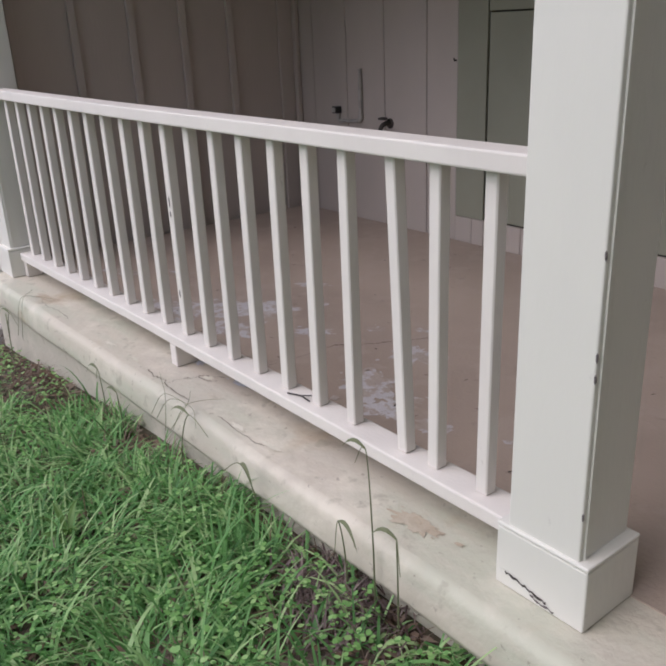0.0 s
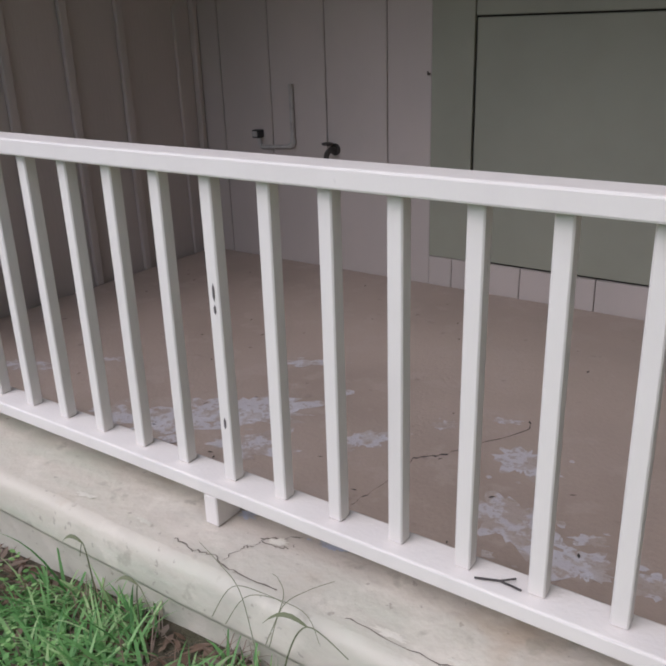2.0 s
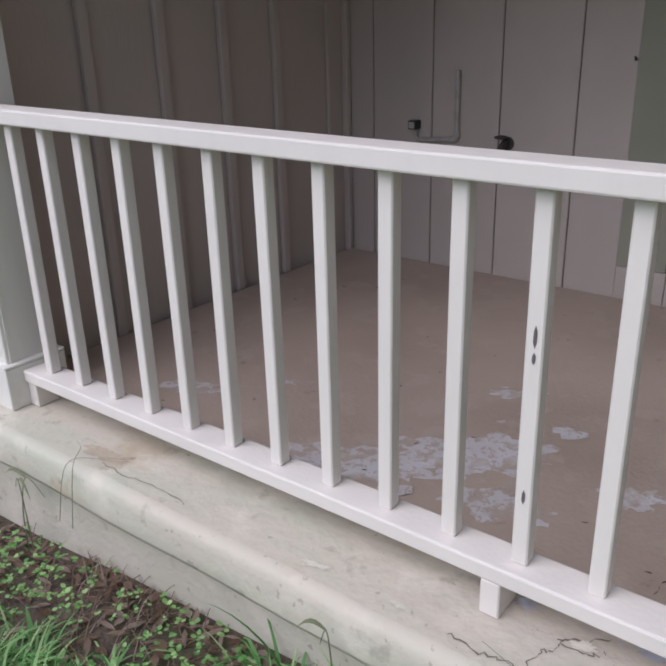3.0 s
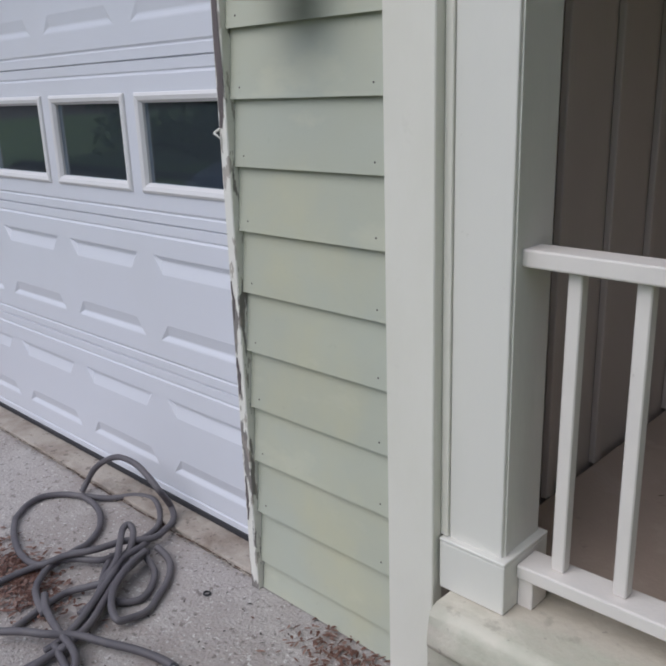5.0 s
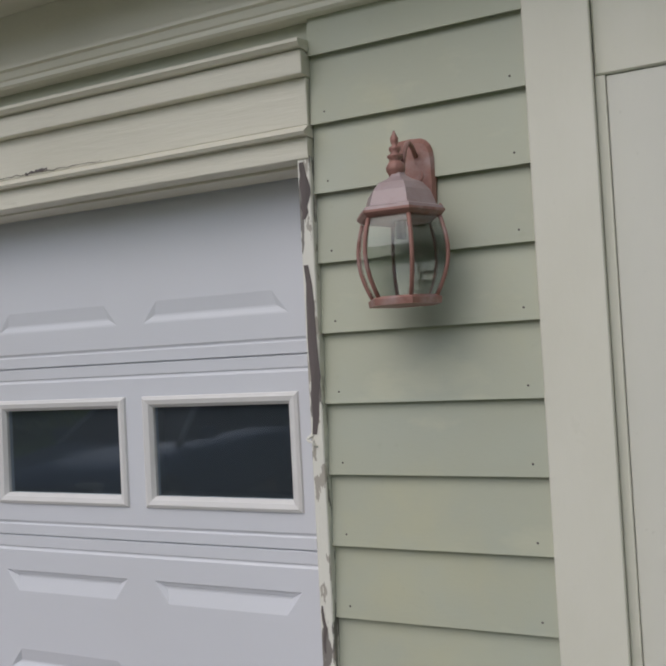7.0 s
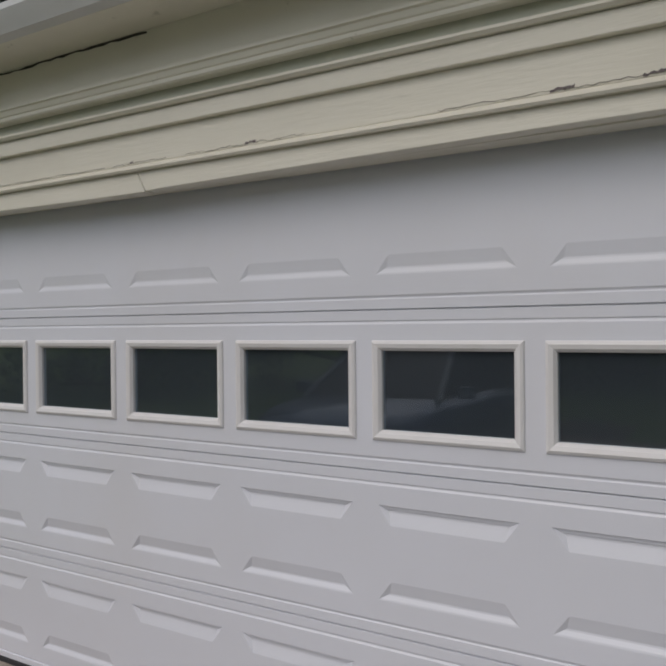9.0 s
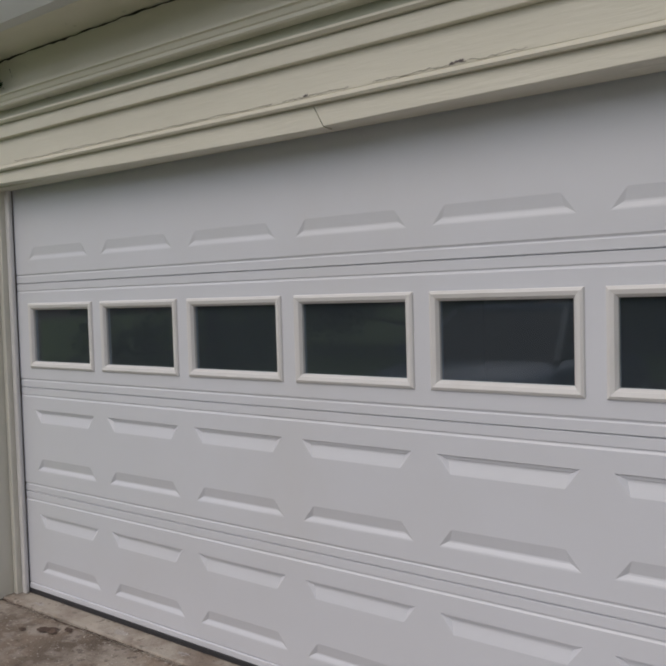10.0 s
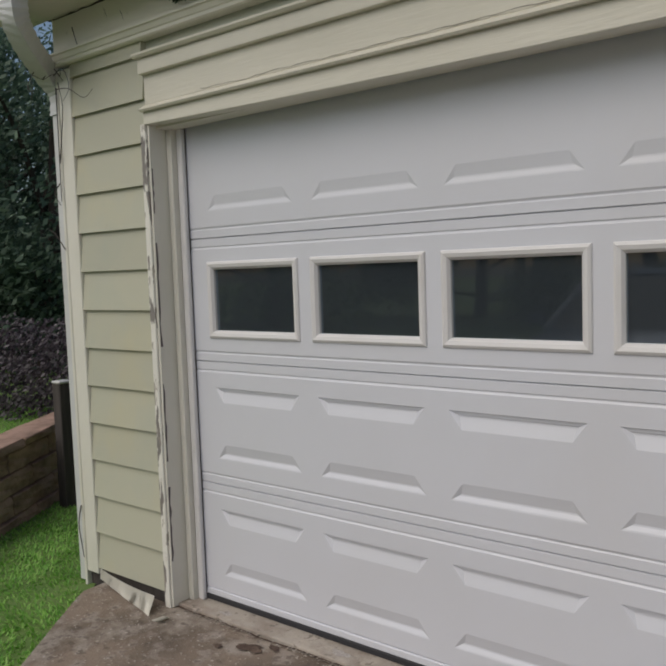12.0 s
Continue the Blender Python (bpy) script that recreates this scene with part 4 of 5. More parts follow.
crack("crack", [(7.95, -0.035, SLAB), (8.08, -0.045, SLAB), (8.2, -0.04, SLAB)], 0.0016, M_CRACK, slab_ob)
for x0, x1 in ((0.2, 1.9), (1.95, 2.25), (2.35, 2.9), (3.4, 4.3)):
    n = 8
    crack("paint_crack", [(x0 + (x1 - x0) * k / n, -0.0236, HEAD + 0.086 + 0.0018 * math.sin(3 * k + x0 * 5)) for k in range(n + 1)], 0.0011, M_CRACK, header, "y")
for x0, w in ((2.64, 0.05), (2.05, 0.02), (3.75, 0.07), (4.0, 0.09)):
    crack("paint_chip", [(x0, -0.0245, HEAD + 0.086), (x0 + w / 2, -0.0245, HEAD + 0.089), (x0 + w, -0.0245, HEAD + 0.092)], 0.0045, M_BAREWOOD, header, "y")

# bare strips where paint has fallen off the casing
for z0, z1, w in ((1.42, 1.86, 0.027), (0.62, 0.74, 0.015), (1.98, 2.13, 0.026), (0.18, 0.34, 0.012), (0.86, 0.98, 0.010)):
    b = bmesh.new()
    prev = None
    n = 9
    for k in range(n + 1):
        z = z0 + (z1 - z0) * k / n
        w0 = OPEN_R + 0.004 + 0.006 * random.random()
        ww = w * (0.35 + 0.65 * math.sin(math.pi * (k + 0.5) / (n + 1))) * random.uniform(0.8, 1.15)
        pair = [b.verts.new((w0, -0.0312, z)), b.verts.new((w0 + ww, -0.0312, z))]
        if prev:
            b.faces.new((prev[0], prev[1], pair[1], pair[0]))
        prev = pair
    part("bare_patch", b, M_BAREWOOD, casing, "bare grey wood where paint has fallen off")
for z0, z1, w in ((1.15, 1.62, 0.012), (0.62, 0.98, 0.010), (0.15, 0.5, 0.013), (1.75, 1.95, 0.009)):
    b = bmesh.new()
    prev = None
    for k in range(10):
        z = z0 + (z1 - z0) * k / 9
        ww = w * random.uniform(0.3, 1.1)
        yc = -0.0195 + 0.003 * random.random()
        pair = [b.verts.new((OPEN_L + 0.0128, yc, z)), b.verts.new((OPEN_L + 0.0128, yc + ww, z))]
        if prev:
            b.faces.new((prev[0], prev[1], pair[1], pair[0]))
        prev = pair
    part("bare_patch", b, M_BAREWOOD, casing, "bare grey wood where paint has fallen off")
part("paint_curl", tube(smooth_path([(OPEN_R + 0.005, -0.03, 1.418), (OPEN_R - 0.004, -0.042, 1.408), (OPEN_R + 0.012, -0.046, 1.400), (OPEN_R + 0.020, -0.036, 1.388)], 5), 0.005, 6, 0.4), M_PEEL, casing)

# broken strip hanging under the lowest board at the garage corner
b = bmesh.new()
rows_ = []
TL, TR, BL, BR = Vector((-0.735, -0.014, -0.012)), Vector((-0.215, -0.080, -0.008)), Vector((-0.735, -0.020, -0.066)), Vector((-0.165, -0.160, -0.062))
for k in range(13):
    w = k / 12
    sag = Vector((0, 0, -0.012 * math.sin(math.pi * w)))
    jag = Vector((0.012 * math.sin(9 * w), 0, 0.004 * math.sin(17 * w)))
    rows_.append([b.verts.new(TL.lerp(TR, w) + sag), b.verts.new(BL.lerp(BR, w ** 1.15) + jag * 0.4 + Vector((0, 0, max(0, DRIVE_Z + 0.012 - BL.lerp(BR, w).z))))])
for p, q in zip(rows_, rows_[1:]):
    b.faces.new((p[0], p[1], q[1], q[0]))
bmesh.ops.solidify(b, geom=b.faces[:], thickness=0.007)
loose = tagged(part("loose_siding_piece", b, M_TRIM), "broken cream siding strip hanging loose at the garage corner", "siding board")
b = bmesh.new()
prev = None
for k in range(8):
    a = 2.6 * k / 7
    c = Vector((-0.105 + 0.03 * math.sin(a), -0.155 + 0.02 * math.cos(a), DRIVE_Z + 0.006 + 0.012 * (1 - math.cos(a))))
    pair = [b.verts.new(c + Vector((0.0, -0.03, 0))), b.verts.new(c + Vector((0.01, 0.03, 0.0)))]
    if prev:
        b.faces.new((prev[0], prev[1], pair[1], pair[0]))
    prev = pair
bmesh.ops.solidify(b, geom=b.faces[:], thickness=0.003)
tagged(part("paint_flake", b, M_TRIM), "curled cream paint flake on the concrete", "paint flake")
structure("wall_foot", box(-0.86, -0.21, 0.008, 0.06, -0.14, -0.0125, 0), M_DARKWOOD, "dark wall foot behind the broken board")

# ---- twigs and vines on the corner ----
vine = thing("dry_vine", "thin dry vine clinging to the corner board", "vine")
for pts in ([(-0.86, -0.022, 2.42), (-0.85, -0.03, 2.2), (-0.862, -0.025, 2.0), (-0.855, -0.03, 1.86)],
            [(-0.85, -0.03, 2.05), (-0.82, -0.035, 2.15), (-0.80, -0.03, 2.32), (-0.83, -0.03, 2.44)],
            [(-0.862, -0.03, 1.95), (-0.88, -0.05, 1.9), (-0.85, -0.04, 1.84)],
            [(-0.86, -0.024, 1.62), (-0.90, -0.05, 1.70), (-0.93, -0.06, 1.72)],
            [(-0.86, -0.024, 0.30), (-0.88, -0.03, 0.2), (-0.86, -0.03, 0.08), (-0.85, -0.03, 0.03)]):
    part("stem", tube(smooth_path(pts, 5), 0.0035, 5, 0.5), M_DARKWOOD, vine)

# ---- garden hose ----
hose = thing("garden_hose", "tangled grey rubber garden hose on the driveway", "garden hose")
HZ = DRIVE_Z + 0.013
def hose_run(pts, name="hose_run"):
    return part(name, tube(smooth_path(pts, 10), 0.0125, 10), M_HOSE, hose, smooth=True)
hose_run([(3.92, -0.08, -0.062), (3.92, -0.05, -0.024), (3.96, -0.03, 0.040), (4.04, -0.02, 0.098), (4.13, -0.01, 0.139), (4.23, 0.00, 0.139), (4.31, -0.00, 0.116), (4.39, 0.00, 0.074), (4.36, 0.06, -0.025), (4.42, 0.03, -0.045), (4.46, -0.03, -0.045), (4.50, -0.12, -0.030), (4.46, -0.21, -0.015), (4.43, -0.31, -0.015), (4.37, -0.39, -0.025), (4.32, -0.47, -0.045), (4.18, -0.47, -0.062), (4.04, -0.43, -0.062), (3.92, -0.37, -0.062)])
hose_run([(3.92, -0.37, -0.062), (3.85, -0.29, -0.062), (3.83, -0.21, -0.062), (3.88, -0.14, -0.062), (3.97, -0.10, -0.055), (4.06, -0.03, -0.062), (4.12, 0.05, -0.062), (4.20, 0.08, -0.062), (4.29, 0.05, -0.062), (4.38, -0.01, -0.062), (4.43, -0.08, -0.055), (4.46, -0.16, -0.045), (4.52, -0.26, -0.035), (4.58, -0.36, -0.035), (4.65, -0.44, -0.045), (4.67, -0.51, -0.055)])
hose_run([(3.97, -0.11, -0.045), (4.05, -0.10, -0.062), (4.15, -0.13, -0.062), (4.24, -0.19, -0.062), (4.30, -0.27, -0.062), (4.32, -0.34, -0.055), (4.34, -0.42, -0.055), (4.38, -0.48, -0.045), (4.44, -0.54, -0.045), (4.51, -0.57, -0.045), (4.59, -0.59, -0.045)])
hose_run([(4.76, -0.64, -0.045), (4.81, -0.65, -0.055), (4.87, -0.66, -0.062), (4.95, -0.66, -0.062), (5.04, -0.68, -0.062), (5.11, -0.72, -0.062), (5.16, -0.78, -0.062), (5.19, -0.82, -0.062), (5.20, -0.86, -0.062), (5.19, -0.90, -0.062)])
hose_run([(4.57, -0.74, -0.035), (4.66, -0.68, -0.025), (4.71, -0.65, -0.025), (4.78, -0.58, -0.035), (4.87, -0.53, -0.045), (4.96, -0.48, -0.055), (5.05, -0.45, -0.062), (5.11, -0.45, -0.062), (5.18, -0.47, -0.062), (5.26, -0.52, -0.062), (5.30, -0.58, -0.062), (5.30, -0.62, -0.059), (5.28, -0.66, -0.055)])
hose_run([(4.57, -0.68, -0.062), (4.55, -0.62, -0.062), (4.54, -0.55, -0.055), (4.53, -0.48, -0.055), (4.57, -0.42, -0.045), (4.60, -0.38, -0.035), (4.57, -0.31, -0.045)])
hose_run([(4.29, -0.71, -0.062), (4.29, -0.64, -0.062), (4.30, -0.54, -0.055), (4.33, -0.45, -0.045), (4.38, -0.37, -0.045), (4.46, -0.31, -0.045), (4.46, -0.25, -0.055)])
hose_run([(4.75, -0.67, -0.055), (4.75, -0.61, -0.045), (4.72, -0.53, -0.035), (4.66, -0.43, -0.025), (4.61, -0.36, -0.025), (4.54, -0.27, -0.025), (4.51, -0.17, -0.035), (4.47, -0.11, -0.045)])
hose_run([(4.77, -0.75, -0.062), (4.78, -0.68, -0.055), (4.78, -0.60, -0.045), (4.75, -0.52, -0.045), (4.69, -0.43, -0.035), (4.62, -0.34, -0.035), (4.58, -0.25, -0.035), (4.54, -0.17, -0.045)])
hose_run([(4.56, -0.19, -0.045), (4.64, -0.21, -0.062), (4.71, -0.27, -0.062), (4.74, -0.33, -0.062), (4.71, -0.38, -0.062), (4.68, -0.40, -0.055)])
hose_run([(4.54, -0.13, -0.045), (4.59, -0.13, -0.055), (4.65, -0.15, -0.062), (4.72, -0.21, -0.062), (4.77, -0.28, -0.062), (4.81, -0.35, -0.062), (4.81, -0.41, -0.055), (4.80, -0.45, -0.045), (4.75, -0.44, -0.035), (4.69, -0.40, -0.025), (4.65, -0.35, -0.015), (4.60, -0.27, -0.015), (4.56, -0.19, -0.025)])
hose_run([(4.62, -0.38, -0.045), (4.58, -0.34, -0.025), (4.54, -0.29, -0.015), (4.48, -0.24, -0.005), (4.42, -0.19, 0.005), (4.41, -0.16, 0.010), (4.44, -0.16, 0.000), (4.48, -0.19, -0.015), (4.51, -0.23, -0.035), (4.57, -0.30, -0.045)])
hose_run([(4.79, -0.78, -0.062), (4.79, -0.72, -0.055), (4.78, -0.66, -0.055), (4.79, -0.62, -0.045), (4.74, -0.56, -0.055), (4.69, -0.47, -0.055), (4.61, -0.40, -0.055), (4.53, -0.34, -0.055), (4.45, -0.26, -0.055)])
hose_run([(4.95, -0.81, -0.062), (4.97, -0.78, -0.062), (4.94, -0.74, -0.062), (4.91, -0.69, -0.062), (4.89, -0.65, -0.055), (4.84, -0.62, -0.045), (4.76, -0.61, -0.035), (4.72, -0.61, -0.025), (4.59, -0.58, -0.035), (4.50, -0.54, -0.045)])
part("coupling", tube([(5.275, -0.665, HZ + 0.008), (5.255, -0.682, HZ + 0.010)], 0.019, 14), M_BRASS, hose, "dull metal hose coupling")
part("coupling_ring", tube([(5.256, -0.681, HZ + 0.010), (5.243, -0.692, HZ + 0.010)], 0.023, 16), M_BLACK, hose, "black plastic coupling ring")
part("clip", tube([(5.085, -0.448, HZ), (5.115, -0.449, HZ), (5.145, -0.456, HZ)], 0.0142, 12), M_BLACK, hose, "black clip on the hose")
part("clip_plate", box(5.098, 5.128, -0.460, -0.452, HZ + 0.008, HZ + 0.015, 0.001), M_BRASS, hose)
washer = thing("rubber_washer", "small black rubber washer lying on the concrete", "washer")
ring_pts = [(4.87 + 0.011 * math.cos(math.tau * k / 16), -0.16 + 0.011 * math.sin(math.tau * k / 16), DRIVE_Z + 0.005) for k in range(17)]
part("ring", tube(ring_pts, 0.0032, 6), M_BLACK, washer)


# ---- grass ----
def blades(name, n, place, length, width, mat, lean=0.8, segs=4, kind_label=None):
    verts, faces = [], []
    for _ in range(n):
        p = place()
        if p is None:
            continue
        x, y, z, s = p
        L = length * random.uniform(0.45, 1.15) * s
        a = 9 * noise.noise(Vector((x * 1.7, y * 1.7, 11))) + random.gauss(0, 1.1)
        dx, dy = math.cos(a), math.sin(a)
        bend = random.uniform(0.25, 1.0) * lean
        w = width * random.uniform(0.6, 1.2)
        th = random.uniform(0.05, 0.5)
        px = py = pz = 0.0
        base = len(verts)
        for k in range(segs + 1):
            ww = w * (1 - (k / segs) ** 1.6)
            verts.append((x + px - dy * ww, y + py + dx * ww, z + pz))
            if k < segs:
                verts.append((x + px + dy * ww, y + py - dx * ww, z + pz))
            th += bend / segs * 1.6
            px += dx * math.sin(th) * L / segs
            py += dy * math.sin(th) * L / segs
            pz += math.cos(th) * L / segs
        for k in range(segs - 1):
            i = base + 2 * k
            faces.append((i, i + 1, i + 3, i + 2))
        i = base + 2 * (segs - 1)
        faces.append((i, i + 1, i + 2))
    return from_arrays(name, verts, faces, mat)


def bed_place():
    x, y = random.uniform(5.7, 10.4), -0.10 - 2.1 * random.random() ** 1.15
    l, r = drive_edges(y)
    if x < r + 0.1:
        return None
    clump = noise.noise(Vector((x * 2.3, y * 2.3, 7))) + 0.5 * noise.noise(Vector((x * 6, y * 6, 3)))
    near = -0.1 - y
    bare = 0.30 * max(0, 1 - near / 0.35) + (0.5 if x < 6.3 else 0.0) * max(0, 1 - near / 0.8)
    if (x - 8.69) ** 2 + (y + 0.16) ** 2 < 0.05 and random.random() < 0.75:
        return None
    if clump + 0.27 < bare + random.uniform(-0.25, 0.12):
        return None
    return x, y, soil_z(x, y) - 0.01, 0.75 + 0.5 * max(0, clump)


tagged(blades("bed_grass", 34000, bed_place, 0.21, 0.0046, M_GRASS, 1.9), "long green unmown grass beside the porch", "grass", "", "stuff")


tagged(blades("broad_grass", 12000, bed_place, 0.16, 0.0080, M_GRASS, 2.3), "broad-bladed bright green grass in the bed", "grass", "", "stuff")
tagged(blades("long_grass", 1300, bed_place, 0.38, 0.0055, M_GRASS, 2.6, 7), "long arching green grass blades", "grass", "", "stuff")


def ground_cover(name, n, x0, x1, y0, y1, height, size, mat, label):
    """Small rounded leaves on short stalks, in patches."""
    verts, faces = [], []
    for _ in range(n):
        x, y = random.uniform(x0, x1), random.uniform(y0, y1)
        if x < drive_edges(min(y, -0.05))[1] + 0.08 or noise.noise(Vector((x * 3.1, y * 3.1, 31))) < 0.02:
            continue
        c = Vector((x, y, soil_z(x, y) + height * random.uniform(0.3, 1.0)))
        for k in range(random.choice((2, 3, 3))):
            a = random.uniform(0, math.tau)
            d, sd = Vector((math.cos(a), math.sin(a), random.uniform(-0.3, 0.5))), Vector((-math.sin(a), math.cos(a), random.uniform(-0.25, 0.25)))
            L = size * random.uniform(0.6, 1.3)
            i = len(verts)
            for u, w in ((0.1, 0.0), (0.45, 0.34), (0.8, 0.36), (1.1, 0.0), (0.8, -0.36), (0.45, -0.34)):
                verts.append(tuple(c + d * L * u + sd * L * w))
            faces.append(tuple(range(i, i + 6)))
    return tagged(from_arrays(name, verts, faces, mat), label, "ground cover", "", "stuff")


ground_cover("bed_weeds", 6500, 5.8, 10.2, -1.6, -0.14, 0.11, 0.014, M_CLOVER, "small bright green weed leaves among the grass")
M_PURPLEDRY = leaf_material("purple_brown_debris", (0.10, 0.065, 0.06), (0.20, 0.14, 0.135), (0.34, 0.27, 0.25))


def clump_place():
    x, y = 8.69 + random.gauss(0, 0.10), -0.16 + random.gauss(0, 0.07)
    return x, y, soil_z(x, y) + 0.01, 1.0


tagged(blades("dead_clump", 700, clump_place, 0.11, 0.0035, M_PURPLEDRY, 2.4), "purple-brown dead plant clump in the grass", "dead plant", "", "stuff")


def dry_place():
    x, y = random.uniform(5.7, 10.0), -0.10 - 1.0 * random.random() ** 2
    return x, y, soil_z(x, y) - 0.005, 1.0


tagged(blades("dry_grass", 2600, dry_place, 0.13, 0.0022, M_DRY, 1.7), "dry straw stalks at the foundation foot", "dry grass", "", "stuff")


def lawn_place():
    x, y = random.uniform(-4.2, 0.3), random.uniform(-1.7, 2.2)
    l, r = drive_edges(min(y, -0.05))
    if x > (l - 0.01 if y < -0.1 else -0.9):
        return None
    return x, y, lawn_z(x, y) + 0.015, 1.0


tagged(blades("lawn_grass", 60000, lawn_place, 0.042, 0.0055, M_LAWNBLADE, 0.9, 3), "short bright green lawn grass", "grass", "", "stuff")


def litter(name, n, place, size, mat, label):
    verts, faces = [], []
    for _ in range(n):
        x, y, z = place()
        a, t = random.uniform(0, math.tau), random.uniform(-0.5, 0.5)
        L, w = size * random.uniform(0.5, 1.3), size * random.uniform(0.18, 0.4)
        c, s = math.cos(a), math.sin(a)
        i = len(verts)
        for u, v, h in ((-L, 0, 0.0), (-L * 0.3, w, 0.3 * w), (L * 0.4, w * 0.8, 0.5 * w), (L, 0, 0.2 * w), (L * 0.4, -w * 0.8, 0.4 * w), (-L * 0.3, -w, 0.25 * w)):
            verts.append((x + u * c - v * s, y + u * s + v * c, z + 0.003 + h + t * v * 0.4 + abs(t) * w))
        faces.append((i, i + 1, i + 2, i + 3, i + 4, i + 5))
    ob = from_arrays(name, verts, faces, mat)
    return tagged(ob, label, "leaf litter", "", "stuff")


def at_corner():
    x = 5.42 + random.gauss(0, 0.10)
    return x, -0.10 + random.gauss(0, 0.055) - 0.0, DRIVE_Z + random.uniform(0, 0.012)


def in_bed():
    x, y = random.uniform(5.75, 9.6), -0.09 - 0.9 * random.random() ** 1.8
    return x, y, soil_z(x, y) + random.uniform(0, 0.015)


def on_drive():
    x, y = random.uniform(4.3, 5.4), random.uniform(-0.7, -0.02)
    return x, y, DRIVE_Z


def under_hose():
    return 4.28 + random.gauss(0, 0.17), -0.56 + random.gauss(0, 0.07), DRIVE_Z + random.uniform(0, 0.008)


def on_porch():
    return random.uniform(5.9, 8.8), 0.25 + 1.6 * random.random() ** 1.3, SLAB + 0.004


litter("corner_litter", 260, at_corner, 0.014, M_REDDRY, "dry brown leaves gathered at the wall foot")
litter("bed_litter", 1500, in_bed, 0.028, M_DRY, "dry brown leaves on the soil")
litter("drive_litter", 70, on_drive, 0.009, M_DARKWOOD, "dark crumbs scattered on the driveway")
litter("hose_litter", 900, under_hose, 0.016, M_REDDRY, "rust-brown pine needles under the hose")
litter("porch_litter", 60, on_porch, 0.010, M_DARKWOOD, "dark crumbs scattered on the porch floor")
twig = thing("dead_twig", "small forked dead twig on the bottom rail", "twig")
part("stem", tube([(8.18, 0.07, 0.394), (8.225, 0.085, 0.396), (8.27, 0.082, 0.395)], 0.0024, 5), M_DARKWOOD, twig)
part("fork", tube([(8.225, 0.085, 0.396), (8.25, 0.105, 0.398)], 0.002, 5), M_DARKWOOD, twig)


M_DRYGREEN = material("dry_green_stalk", (0.14, 0.155, 0.08), 0.7)


def stalk(pts, leaf=0.0):
    w = thing("grass_stalk", "tall arching grass stalk growing at the slab edge", "grass stalk", "stalks at the slab")
    part("stem", tube(smooth_path(pts, 7), 0.0026, 5, 0.35), M_DRYGREEN, w)
    if leaf:
        top = Vector(pts[2])
        verts, faces = [], []
        for k in range(7):
            v = k / 6
            p = top + Vector((leaf * v, -0.02 * v, 0.03 * math.sin(2.2 * v) - 0.05 * v * v))
            wd = 0.0032 * math.sin(math.pi * (0.1 + 0.9 * v)) + 0.0004
            verts += [tuple(p + Vector((0, wd, wd))), tuple(p - Vector((0, wd, wd)))]
        for k in range(6):
            faces.append((2 * k, 2 * k + 1, 2 * k + 3, 2 * k + 2))
        from_arrays("leaf", verts, faces, M_DRYGREEN, w)
    return w


for x, y, h, dx, dy in ((8.77, -0.12, 0.42, -0.10, 0.05), (8.86, -0.13, 0.30, 0.06, -0.06), (8.68, -0.13, 0.26, 0.05, -0.08), (7.25, -0.13, 0.22, -0.02, -0.01), (7.42, -0.14, 0.20, 0.10, -0.05), (7.85, -0.13, 0.24, 0.13, 0.02), (6.05, -0.12, 0.27, 0.10, 0.02), (6.1, -0.13, 0.25, -0.06, 0.02), (8.30, -0.13, 0.22, -0.08, -0.05)):
    z = soil_z(x, y)
    stalk([(x, y, z), (x + dx * 0.1, y + dy * 0.1, z + h * 0.55), (x + dx * 0.5, y + dy * 0.5, z + h), (x + dx * 1.2, y + dy, z + h * 0.82)], random.choice((-0.1, 0.09, -0.07)))

# ---- weed at the drive edge ----
def weed(x, y, z, n, size, label, group="", broad=0.085):
    w = thing("weed_plant", label, "weed", group)
    for i in range(n):
        a, el, L = random.uniform(0, math.tau), random.uniform(0.25, 1.25), size * random.uniform(0.6, 1.1)
        verts, faces = [], []
        d = Vector((math.cos(a), math.sin(a), 0))
        sd = Vector((-d.y, d.x, 0))
        p = Vector((x, y, z)) + d * 0.01
        for k in range(6):
            u = k / 5
            wd = L * broad * math.sin(math.pi * (0.12 + 0.88 * u)) + 0.0005
            verts += [tuple(p - sd * wd + Vector((0, 0, wd * 0.3))), tuple(p), tuple(p + sd * wd + Vector((0, 0, wd * 0.3)))]
            e = el - 1.3 * u * u
            p = p + (d * math.cos(e) + Vector((0, 0, math.sin(e)))) * L / 5
        for k in range(5):
            i0 = 3 * k
            faces += [(i0, i0 + 1, i0 + 4, i0 + 3), (i0 + 1, i0 + 2, i0 + 5, i0 + 4)]
        from_arrays("leaf", verts, faces, M_WEED, w)
    return w


weed(5.33, -0.60, -0.09, 90, 0.125, "bright green narrow-leaved weed at the driveway edge", broad=0.06)
weed(5.40, -0.60, -0.12, 14, 0.20, "bright green broad-leaved weed at the driveway edge", broad=0.13)
weed(5.34, -0.71, -0.09, 40, 0.13, "bright green narrow-leaved weed at the driveway edge", broad=0.07)
weed(7.95, -0.55, soil_z(7.95, -0.55) + 0.03, 14, 0.10, "small yellow-green seedling in the grass")

# ---- retaining wall, terrace, hedge, post ----
RA, RD = Vector((-2.70, 0.95, -0.30)), Vector((-0.558, 0.83, 0)).normalized()
RN = Vector((-RD.y, RD.x, 0))
retaining = thing("retaining_wall", "low brown weathered timber-like block retaining wall with flat cap", "retaining wall")


